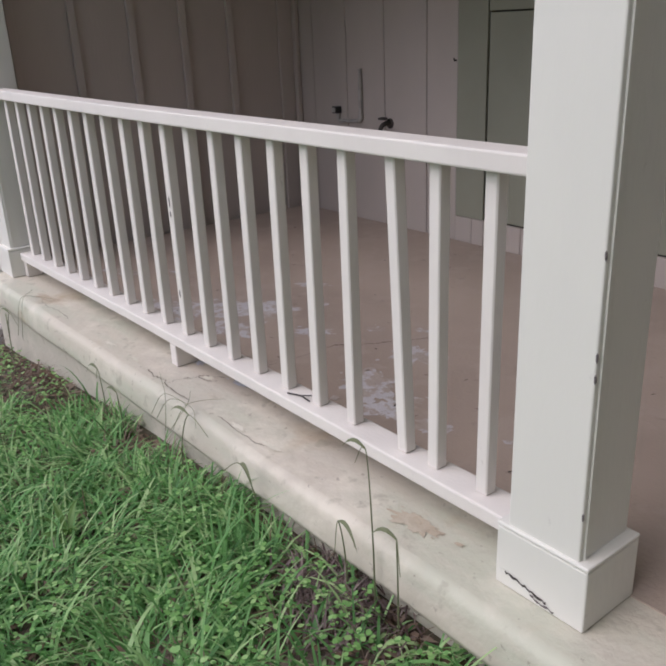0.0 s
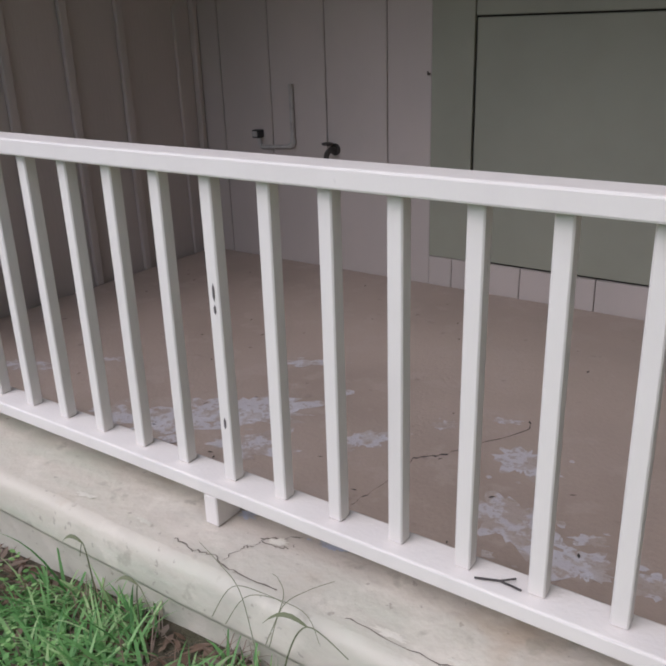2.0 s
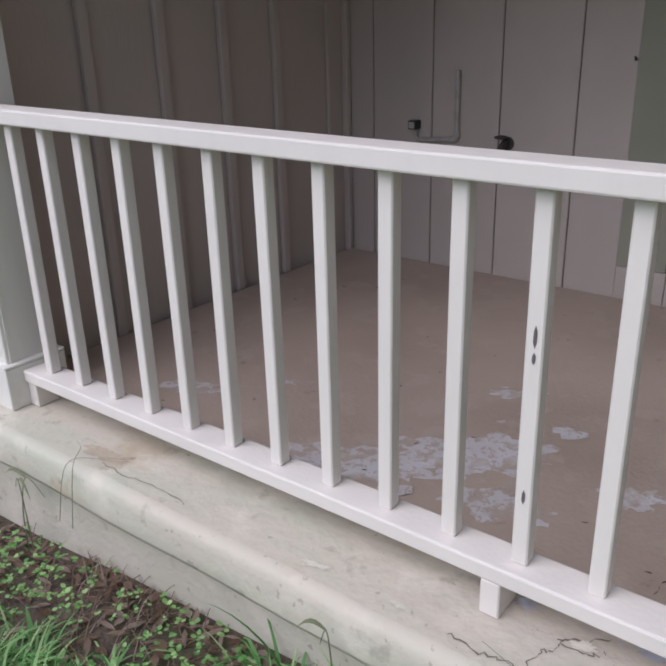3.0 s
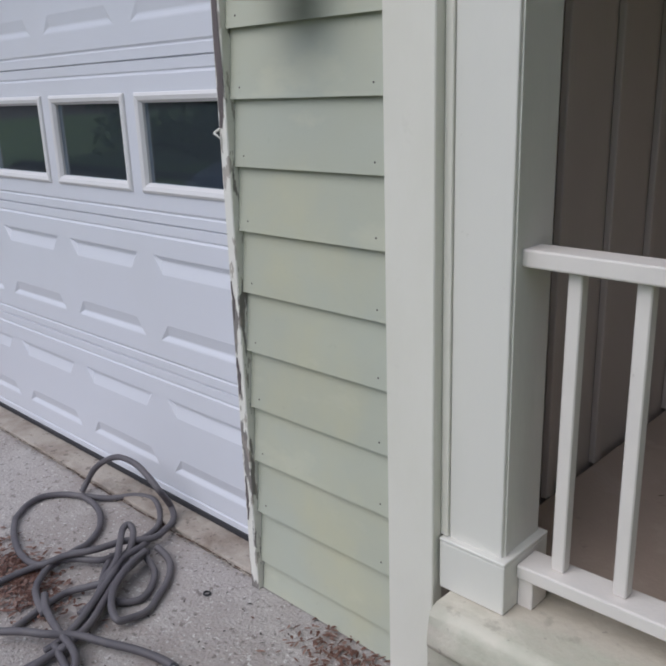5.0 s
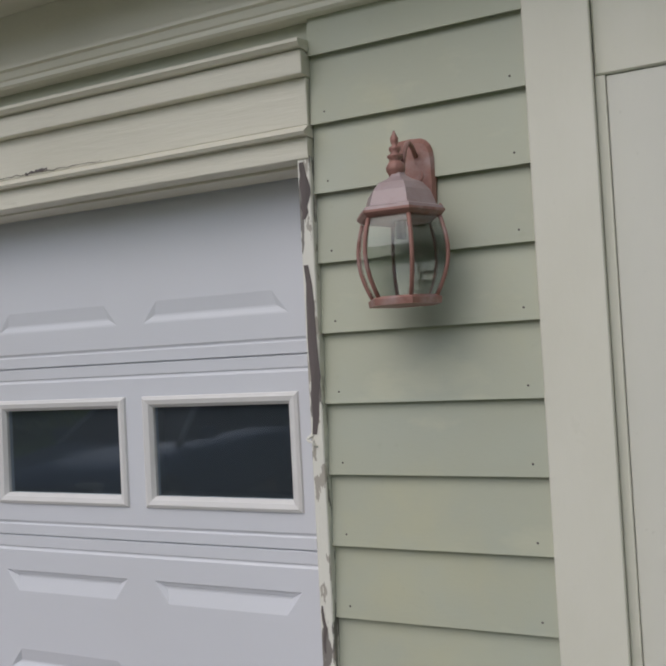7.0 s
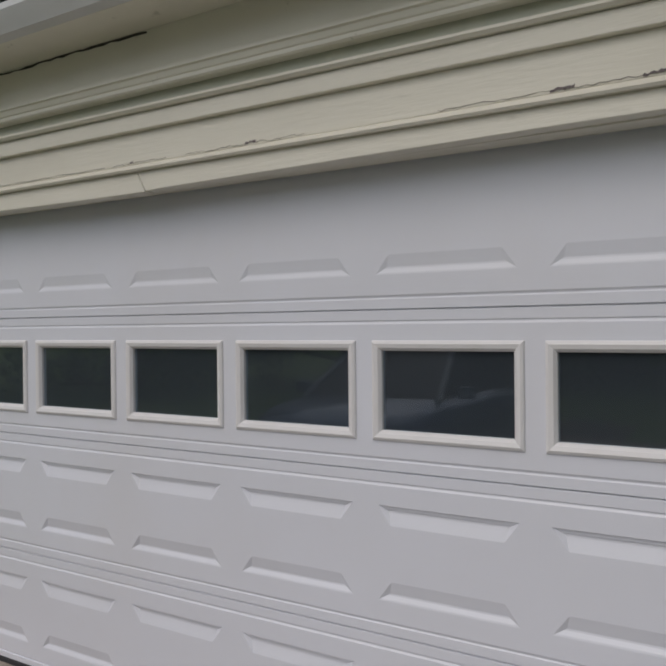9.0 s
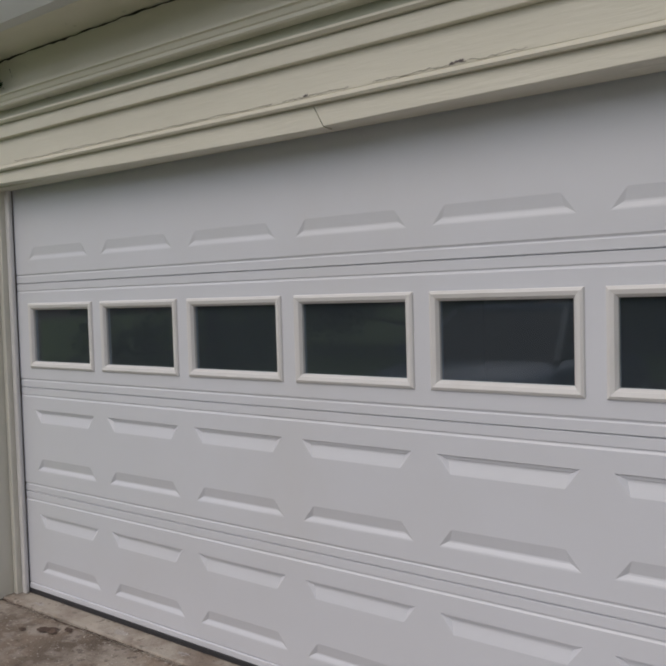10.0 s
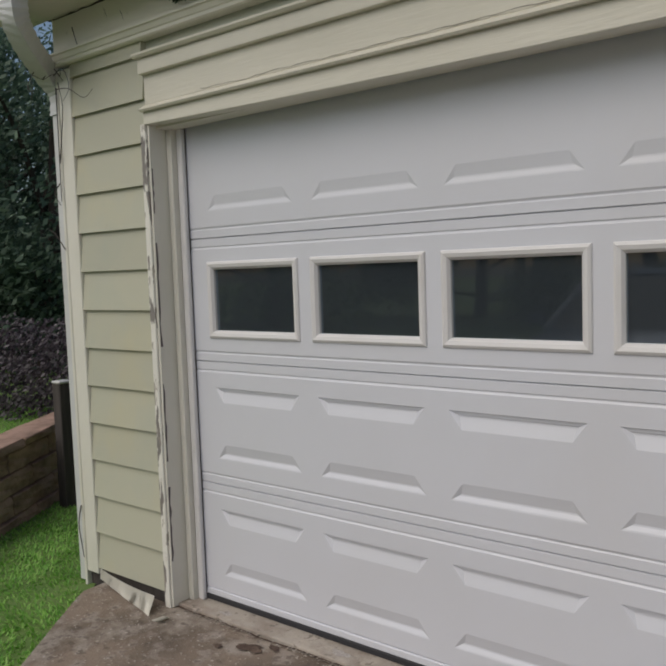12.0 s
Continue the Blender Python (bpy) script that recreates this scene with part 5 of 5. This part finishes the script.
def rough_block(name, L, h, d, lip):
    bb = box(-L / 2, L / 2, -lip, d, 0.0, h, 0.010, 2)
    bmesh.ops.subdivide_edges(bb, edges=[g for g in bb.edges if g.calc_length() > 0.1], cuts=3, use_grid_fill=True)
    for v in bb.verts:
        v.co += Vector((0, 0.024 * noise.noise(v.co * 17 + Vector((3, 1, 7))), 0.004 * noise.noise(v.co * 11)))
    me = bpy.data.meshes.new(name)
    bb.to_mesh(me)
    bb.free()
    me.materials.append(M_BLOCK)
    return me


me_block, me_cap = rough_block("block", 0.62, 0.142, 0.2, 0.0), rough_block("cap_stone", 0.9, 0.06, 0.24, 0.03)
ang = math.atan2(RD.y, RD.x)
for c in range(4):
    for k in range(-2, 5):
        o = new("block", me_block)
        o.parent = retaining
        p = RA + RD * (0.63 * k + (0.31 if c % 2 else 0)) + RN * (0.012 * c)
        o.matrix_basis = Matrix.Translation((p.x, p.y, RA.z + 0.02 + 0.146 * c)) @ pose(0, 0, 0, 0, 0, math.degrees(ang) + random.uniform(-1.2, 1.2))
for k in range(-1, 4):
    o = new("cap_stone", me_cap)
    o.parent = retaining
    p = RA + RD * (0.906 * k) + RN * 0.03
    o.matrix_basis = Matrix.Translation((p.x, p.y, RA.z + 0.612)) @ pose(0, 0, 0, 0, 0, math.degrees(ang) + random.uniform(-0.5, 0.5))
b = bmesh.new()
q = [RA + RD * -1.5 + RN * 0.22, RA + RD * 9 + RN * 0.22, RA + RD * 9 + RN * 14, RA + RD * -1.5 + RN * 14]
b.faces.new([b.verts.new((p.x, p.y, z)) for p, z in zip(q, (0.27, 0.27, 0.15, 0.15))])
structure("terrace", b, M_LAWN, "grassy terrace behind the retaining wall")


def terrace_place():
    u, v = random.uniform(-1.4, 1.6), random.uniform(0.25, 1.7)
    p = RA + RD * u + RN * v
    return p.x, p.y, 0.265 - 0.009 * v, 1.0


tagged(blades("terrace_grass", 9000, terrace_place, 0.07, 0.003, M_LAWNBLADE, 0.9, 3), "short green grass on the terrace", "grass", "", "stuff")
post = thing("fence_post", "dark weathered square timber post by the wall", "post")
part("timber", box(-0.05, 0.05, -0.05, 0.05, 0, 0.99, 0.006), M_DARKWOOD, post)
part("post_cap", box(-0.053, 0.053, -0.053, 0.053, 0.991, 1.01, 0.006), M_GUTTER, post)
post.location = (-2.50, 0.92, -0.28)


def leaves(name, n, sample, size, mat, parent=None):
    verts, faces = [], []
    for _ in range(n):
        c = sample()
        a = Vector((random.gauss(0, 1), random.gauss(0, 1), random.gauss(0, 1))).normalized()
        s = a.orthogonal().normalized()
        t = a.cross(s)
        L, w = size * random.uniform(0.6, 1.3), size * random.uniform(0.35, 0.6)
        i = len(verts)
        for u, v in ((-L, 0), (0, w), (L, 0), (0, -w)):
            verts.append(tuple(c + s * u + t * v))
        faces.append((i, i + 1, i + 2, i + 3))
    return from_arrays(name, verts, faces, mat, parent)


hedge = thing("plum_hedge", "dark plum-leaved clipped hedge above the wall", "hedge")
HC, HD, HN = Vector((-3.95, 1.58, 0)), Vector((0.87, 0.49, 0)), Vector((-0.49, 0.87, 0))


def hedge_sample():
    while True:
        u, v, w = random.uniform(-3.2, 1.9), random.uniform(-0.55, 0.55), random.uniform(0, 1)
        p = HC + HD * u + HN * v
        top = 0.90 + 0.12 * noise.noise(Vector((u * 2.2, v * 2, 1))) + 0.06 * noise.noise(Vector((u * 7, v * 7, 2)))
        if abs(v) < 0.5 * (1 - w ** 4) + 0.05 * noise.noise(Vector((u * 5, w * 5, 3))) and (random.random() < 0.35 or abs(v) > 0.28 or w > 0.7):
            return Vector((p.x, p.y, 0.24 + w * top))


leaves("foliage", 26000, hedge_sample, 0.026, M_PLUM, hedge)
for k in range(12):
    p = HC + HD * (-3.0 + 0.5 * k)
    part("stem", tube([(p.x, p.y, 0.2), (p.x + 0.05, p.y, 0.75)], 0.02, 6), M_BARK, hedge)


# ---- trees ----
def tree(x, y, z, h, r, n, label, size=0.09, low=0.25, mat=None):
    t = thing("tree", label, "tree", "trees round the house")
    trunk = smooth_path([(x, y, z), (x + 0.1 * r * random.uniform(-1, 1), y, z + h * 0.35), (x + 0.15 * r * random.uniform(-1, 1), y + 0.1 * r, z + h * 0.8)], 5)
    part("trunk", tube(trunk, 0.035 * h, 9, 0.3), M_BARK, t)
    clumps = []
    for i in range(9):
        a = random.uniform(0, math.tau)
        u = random.uniform(low, 0.95)
        rr_ = r * math.sqrt(random.uniform(0.1, 1.0)) * (1.05 - 0.55 * u)
        c = Vector((x + rr_ * math.cos(a), y + rr_ * math.sin(a), z + h * u))
        clumps.append((c, r * random.uniform(0.3, 0.5)))
        part("limb", tube(smooth_path([(x, y, z + h * u * 0.6), (x + 0.5 * (c.x - x), y + 0.5 * (c.y - y), z + h * u * 0.85), tuple(c)], 4), 0.012 * h, 6, 0.3), M_BARK, t)
    for i in range(13):
        a = random.uniform(0, math.tau)
        u = random.uniform(low, 1.0)
        rr_ = r * (1.05 - 0.6 * u) * random.uniform(0.5, 1.0)
        clumps.append((Vector((x + rr_ * math.cos(a), y + rr_ * math.sin(a), z + h * u)), r * random.uniform(0.2, 0.42)))

    def sample():
        c, cr = random.choice(clumps)
        d = Vector((random.gauss(0, 1), random.gauss(0, 1), random.gauss(0, 0.7)))
        d = d.normalized() * cr * random.random() ** 0.45
        return c + d
    leaves("crown", n, sample, size, mat or M_LEAF, t)
    return t


for x, y, h, r in ((-8.5, 2.6, 4.6, 2.6), (-7.2, 5.6, 4.8, 2.8), (-11.5, 4.6, 5.6, 3.4), (-9.5, 8.5, 5.8, 3.6), (-12.5, 0.6, 5.2, 3.2), (-15, 7.5, 6.5, 4.2), (-14, 12, 7, 4.5), (-18, 4, 7, 4.6), (-7.5, 3.9, 4.4, 2.2), (-10, 2.0, 4.6, 2.2)):
    tree(x, y, 0.2, h, r, 17000, "tall dark leafy tree behind the hedge", 0.062, 0.03)
for x, y, h, r in ((-9, -19, 6.5, 3.6), (-4, -20, 7, 3.8), (1, -21, 6.5, 3.8), (6, -21, 7, 4.0), (11, -20, 6.5, 3.8), (16, -18, 6.5, 3.6), (-13, -14, 6.5, 3.6)):
    tree(x, y, -0.2, h, r, 9000, "leafy green tree across the yard", 0.15, 0.0, M_LEAFLIT)

# ---- parked car on the drive ----
car = thing("parked_car", "blue-grey parked car on the driveway", "car")
CX, CY = 0.35, -5.5


def car_body():
    b = bmesh.new()
    stations = [(-2.15, 0.42, 0.62, 0.70), (-2.05, 0.30, 0.74, 0.80), (-1.2, 0.24, 0.92, 0.88), (-0.4, 0.24, 0.96, 0.90), (0.9, 0.24, 0.94, 0.90), (1.7, 0.25, 0.86, 0.86), (2.1, 0.32, 0.74, 0.78), (2.2, 0.42, 0.60, 0.68)]
    prev = None
    for y, z0, z1, w in stations:
        ring = [b.verts.new((CX + sx * w, CY + y, DRIVE_Z + z)) for sx, z in ((-0.92, z0), (-1, z0 + 0.12), (-1, z1 - 0.16), (-0.86, z1), (0.86, z1), (1, z1 - 0.16), (1, z0 + 0.12), (0.92, z0))]
        if prev:
            for i in range(8):
                b.faces.new((prev[i], prev[(i + 1) % 8], ring[(i + 1) % 8], ring[i]))
        else:
            b.faces.new(ring[::-1])
        prev = ring
    b.faces.new(prev)
    bmesh.ops.recalc_face_normals(b, faces=b.faces)
    bmesh.ops.bevel(b, geom=[e for e in b.edges], offset=0.025, segments=2, affect="EDGES")
    return b


part("body", car_body(), M_CARPAINT, car, smooth=True)


def frustum(y0, y1, z0, z1, w0, w1, in0, in1):
    b = bmesh.new()
    lo_ = [b.verts.new((CX + sx * w0, CY + y, DRIVE_Z + z0)) for sx, y in ((-1, y0), (1, y0), (1, y1), (-1, y1))]
    hi_ = [b.verts.new((CX + sx * w1, CY + y, DRIVE_Z + z1)) for sx, y in ((-1, y0 + in0), (1, y0 + in0), (1, y1 - in1), (-1, y1 - in1))]
    for i in range(4):
        b.faces.new((lo_[i], lo_[(i + 1) % 4], hi_[(i + 1) % 4], hi_[i]))
    b.faces.new(lo_[::-1])
    b.faces.new(hi_)
    bmesh.ops.bevel(b, geom=b.edges[:], offset=0.04, segments=2, affect="EDGES")
    return b


part("cabin_glass", frustum(-1.75, 1.05, 0.90, 1.40, 0.80, 0.62, 0.45, 0.75), M_BLACK, car, "dark cabin windows")
part("cabin_roof", frustum(-1.30, 0.32, 1.385, 1.45, 0.63, 0.58, 0.08, 0.08), M_CARPAINT, car)
for sx in (-1, 1):
    part("front_pillar", tube([(CX + sx * 0.79, CY + 1.02, DRIVE_Z + 0.92), (CX + sx * 0.62, CY + 0.30, DRIVE_Z + 1.40)], 0.035, 8), M_GUTTER, car)
    part("side_mirror", box(CX + sx * 0.98 - 0.09, CX + sx * 0.98 + 0.09, CY + 0.72, CY + 0.82, DRIVE_Z + 0.93, DRIVE_Z + 1.06, 0.03, 2), M_CARPAINT, car)
    part("headlight", box(CX + sx * 0.58 - 0.14, CX + sx * 0.58 + 0.14, CY + 2.06, CY + 2.16, DRIVE_Z + 0.58, DRIVE_Z + 0.70, 0.03, 2), M_GUTTER, car)
    for wy in (-1.35, 1.35):
        wb = part("wheel", lathe([(0.20, -0.10), (0.31, -0.10), (0.325, -0.06), (0.325, 0.06), (0.31, 0.10), (0.20, 0.10)], 28), M_RUBBER, car)
        wb.matrix_basis = Matrix.Translation((CX + sx * 0.82, CY + wy, DRIVE_Z + 0.326)) @ pose(0, 0, 0, 0, 90, 0)
        rb = part("rim", lathe([(0.02, -0.105), (0.19, -0.104), (0.205, -0.09), (0.205, 0.09), (0.19, 0.104), (0.02, 0.105)], 20), M_BRASS, wb)


# ---- crumbled joint in front of the door sill ----
def joint_place():
    return random.uniform(-0.1, 4.9), -0.004 + random.gauss(0, 0.012), DRIVE_Z + random.uniform(0, 0.006)


ob = litter("joint_crumbs", 900, joint_place, 0.010, M_APRON, "crumbled concrete chips along the door sill joint")

# ---- stains and chips ----
drive_l = bpy.data.objects["driveway_left"]


def blot(name, x, y, z, r, mat, parent, squash=0.6):
    b = bmesh.new()
    ring = []
    for k in range(22):
        a = math.tau * k / 22
        rr2 = r * (0.75 + 0.55 * noise.noise(Vector((math.cos(a) * 1.3, math.sin(a) * 1.3, x * 9))) + 0.12 * random.uniform(-1, 1))
        ring.append(b.verts.new((x + rr2 * math.cos(a), y + squash * rr2 * math.sin(a), z)))
    b.faces.new(ring)
    return part(name, b, mat, parent)


M_RUST = material("wet_rust_stain", (0.075, 0.045, 0.032), 0.7, [((0.16, 0.11, 0.08), 20, 0.5, 0.65, ONE, 0.7)], 0.8, 60)
for x, y, r in ((0.42, -0.10, 0.075), (0.50, -0.045, 0.04), (0.30, -0.16, 0.03), (1.35, -0.07, 0.05)):
    blot("stain", x, y, DRIVE_Z + 0.0055, r, M_RUST, drive_l)
sill = bpy.data.objects["garage_floor_edge"]
for x, r in ((0.12, 0.05), (0.78, 0.06), (1.2, 0.04), (1.9, 0.06), (2.7, 0.05)):
    blot("chipped_patch", x, 0.05 + 0.02 * random.random(), -0.0566, r, M_CONC, sill, 0.5)
crack("joint_crack", [(-0.15 + 0.4 * k, 0.002 + 0.008 * math.sin(5 * k), -0.0705) for k in range(14)], 0.006, M_RUST, drive_l)

# bare pale patches where the porch floor paint has worn off
M_WORN = material("worn_pale_floor", (0.56, 0.53, 0.55), 0.6, [((0.43, 0.355, 0.305), 17, 0.49, 0.54, ONE, 0.9), ((0.64, 0.63, 0.66), 7, 0.5, 0.62, ONE, 0.5), ((0.40, 0.33, 0.28), 60, 0.56, 0.60, ONE, 0.7)], 0.3, 60)


def worn_patch(x, y, rx, ry, turn, z=SLAB + 0.0052, mat=M_WORN, parent=floor_ob):
    b = bmesh.new()
    for o in range(1 + int(26 * (rx + ry))):
        if o == 0:
            cx, cy, k = 0.0, 0.0, 1.0
        else:
            a, d = random.uniform(0, math.tau), random.uniform(0.85, 1.5)
            cx, cy, k = rx * d * math.cos(a), ry * d * math.sin(a), random.uniform(0.06, 0.22)
        ring = []
        n = 56 if o == 0 else 12
        for q in range(n):
            a = math.tau * q / n
            p = Vector((2.2 * math.cos(a), 2.2 * math.sin(a), 5 * x + 3 * o))
            r = k * (0.80 + 0.55 * noise.noise(p) + 0.30 * noise.noise(p * 3.1) + 0.16 * noise.noise(p * 8))
            u, v = cx + rx * r * math.cos(a), cy + ry * r * math.sin(a)
            ring.append(b.verts.new((x + u * math.cos(turn) - v * math.sin(turn), y + u * math.sin(turn) + v * math.cos(turn), z + 0.0012 * (o > 0) + 0.00012 * o)))
        b.faces.new(ring)
    return part("worn_patch", b, mat, parent)


lift = 0.0
for x, y, rx, ry, turn in ((7.18, 0.56, 0.23, 0.14, 0.7), (7.03, 0.40, 0.16, 0.10, 0.6), (7.34, 0.40, 0.13, 0.07, 0.3), (8.02, 0.72, 0.09, 0.10, 0.9), (8.09, 0.45, 0.11, 0.15, 1.0), (8.30, 0.36, 0.10, 0.07, 0.4), (8.29, 0.47, 0.05, 0.03, 0.3), (7.744, 0.80, 0.045, 0.03, 0.8), (7.119, 0.966, 0.10, 0.035, 0.6), (6.842, 0.329, 0.14, 0.07, 0.5), (7.886, 0.915, 0.05, 0.022, 0.3), (7.588, 0.60, 0.10, 0.05, 0.9), (6.484, 0.629, 0.08, 0.03, 0.5), (8.45, 0.39, 0.07, 0.05, 0.2), (6.25, 0.42, 0.12, 0.05, 0.4), (8.72, 0.52, 0.08, 0.05, 0.6)):
    worn_patch(x, y, rx, ry, turn, SLAB + 0.0048 + lift)
    lift = (lift + 0.0004) % 0.0012
M_FLAKE = material("lifted_slab_paint", (0.68, 0.64, 0.55), 0.6, [((0.52, 0.50, 0.41), 14, 0.5, 0.65, ONE, 0.6)], 0.3, 60)
M_OCHRE = material("ochre_slab_stain", (0.46, 0.385, 0.295), 0.7, [((0.50, 0.44, 0.35), 16, 0.48, 0.60, ONE, 0.8), ((0.33, 0.26, 0.20), 34, 0.58, 0.66, ONE, 0.6)], 0.4, 40)
M_BLUEGREY = material("pale_blue_grey_primer", (0.50, 0.52, 0.60), 0.6, [((0.40, 0.37, 0.35), 20, 0.5, 0.62, ONE, 0.7)], 0.3, 60)
for x, y, rx, ry, turn, mat in ((7.545, 0.13, 0.03, 0.02, 0.3, M_BLUEGREY), (7.80, 0.145, 0.05, 0.022, 0.2, M_BLUEGREY), (7.68, 0.085, 0.03, 0.014, 0.4, M_FLAKE), (8.05, -0.030, 0.05, 0.010, 0.05, M_FLAKE), (7.13, -0.028, 0.04, 0.010, 0.1, M_FLAKE), (7.35, -0.028, 0.03, 0.008, -0.1, M_FLAKE), (8.22, -0.025, 0.05, 0.012, 0.0, M_FLAKE), (6.36, 0.0, 0.10, 0.03, 0.1, M_OCHRE), (8.76, 0.02, 0.09, 0.035, 0.1, M_OCHRE)):
    worn_patch(x, y, rx, ry, turn, SLAB + 0.0024 - porch_drop(x - 0.05) * 0.9, mat, slab_ob)
# dirt along the soffit joint and moss on the frieze
frieze_ob = bpy.data.objects["frieze_board"]
crack("dirt_line", [(-0.84 + 0.25 * k, -0.0302, 2.740 + 0.002 * math.sin(4 * k)) for k in range(13)], 0.0055, M_DARKWOOD, frieze_ob, "y")
for x0, z0 in ((-0.42, 2.70), (-0.30, 2.665), (0.20, 2.69), (3.6, 2.60)):
    crack("dirt_streak", [(x0, -0.0302, z0), (x0 + 0.012, -0.0302, z0 - 0.02), (x0 + 0.02, -0.0302, z0 - 0.045)], 0.004, M_DARKWOOD, frieze_ob, "y")
moss = thing("moss_tuft", "small dark green moss tuft on the frieze board", "moss")
leaves("fronds", 260, lambda: Vector((0.10 + random.gauss(0, 0.016), -0.034 - abs(random.gauss(0, 0.006)), 2.625 + random.gauss(0, 0.008))), 0.006, M_LEAF, moss)

crack("chip", [(9.045, 0.0035, 0.306), (9.08, 0.0035, 0.302), (9.115, 0.0035, 0.294), (9.15, 0.0035, 0.288)], 0.0032, M_DARKWOOD, entry_post, "y")
crack("chip", [(9.11, 0.0035, 0.286), (9.14, 0.0035, 0.280), (9.17, 0.0035, 0.277)], 0.0028, M_BAREWOOD, entry_post, "y")
for z in (0.52, 0.80, 0.84, 1.02):
    b = bmesh.new()
    bmesh.ops.create_icosphere(b, subdivisions=1, radius=0.006, matrix=Matrix.Translation((9.2115, 0.0105, z)) @ Matrix.Diagonal((0.45, 0.45, random.uniform(1.0, 2.6), 1)))
    part("chip", b, M_BAREWOOD, entry_post)

# dead twigs caught between the elbow and the corner
twigs = thing("twig_tangle", "dark dead twigs caught at the gutter corner", "twigs")
for k in range(7):
    x, y, z = -0.80 + random.gauss(0, 0.06), -0.06 + random.gauss(0, 0.03), 2.50 + random.gauss(0, 0.08)
    pts = [(x, y, z)]
    for j in range(3):
        x, y, z = x + random.gauss(0, 0.05), y + random.gauss(0, 0.02), z - random.uniform(-0.03, 0.09)
        pts.append((x, min(y, -0.035), z))
    pts[0] = (pts[0][0], min(pts[0][1], -0.06), pts[0][2])
    part("twig", tube(smooth_path(pts, 4), 0.0024, 5, 0.4), M_DARKWOOD, twigs)

# thin dry grass lying over the slab edge
wisps = thing("dry_grass_wisps", "thin dry grass stems lying on the slab edge", "dry grass")
for pts in ([(7.80, -0.15, 0.20), (7.72, -0.10, 0.277), (7.62, -0.06, 0.285), (7.525, -0.02, 0.275)],
            [(7.83, -0.14, 0.21), (7.829, -0.09, 0.276), (7.85, -0.03, 0.285), (7.874, 0.034, 0.276)],
            [(7.82, -0.14, 0.21), (7.815, -0.07, 0.276), (7.78, -0.04, 0.29), (7.744, -0.019, 0.276)],
            [(7.70, -0.13, 0.20), (7.75, -0.10, 0.277), (7.88, -0.09, 0.290), (7.942, -0.115, 0.25)],
            [(7.66, -0.13, 0.20), (7.70, -0.10, 0.277), (7.78, -0.085, 0.283), (7.83, -0.08, 0.275)],
            [(6.30, -0.14, 0.10), (6.33, -0.11, 0.275), (6.40, -0.05, 0.29), (6.45, 0.0, 0.278)],
            [(6.36, -0.14, 0.10), (6.36, -0.11, 0.275), (6.33, -0.06, 0.30), (6.27, -0.03, 0.29)]):
    part("stem", tube(smooth_path(pts, 6), 0.0011, 5, 0.5), M_DRYGREEN, wisps)

for z, h in ((0.86, 0.022), (0.82, 0.012), (0.542, 0.016)):
    b = bmesh.new()
    bmesh.ops.create_icosphere(b, subdivisions=1, radius=1.0, matrix=Matrix.Translation((7.540, 0.0845, z)) @ Matrix.Diagonal((0.004, 0.0016, h, 1)))
    part("paint_chip", b, M_BAREWOOD, railing)
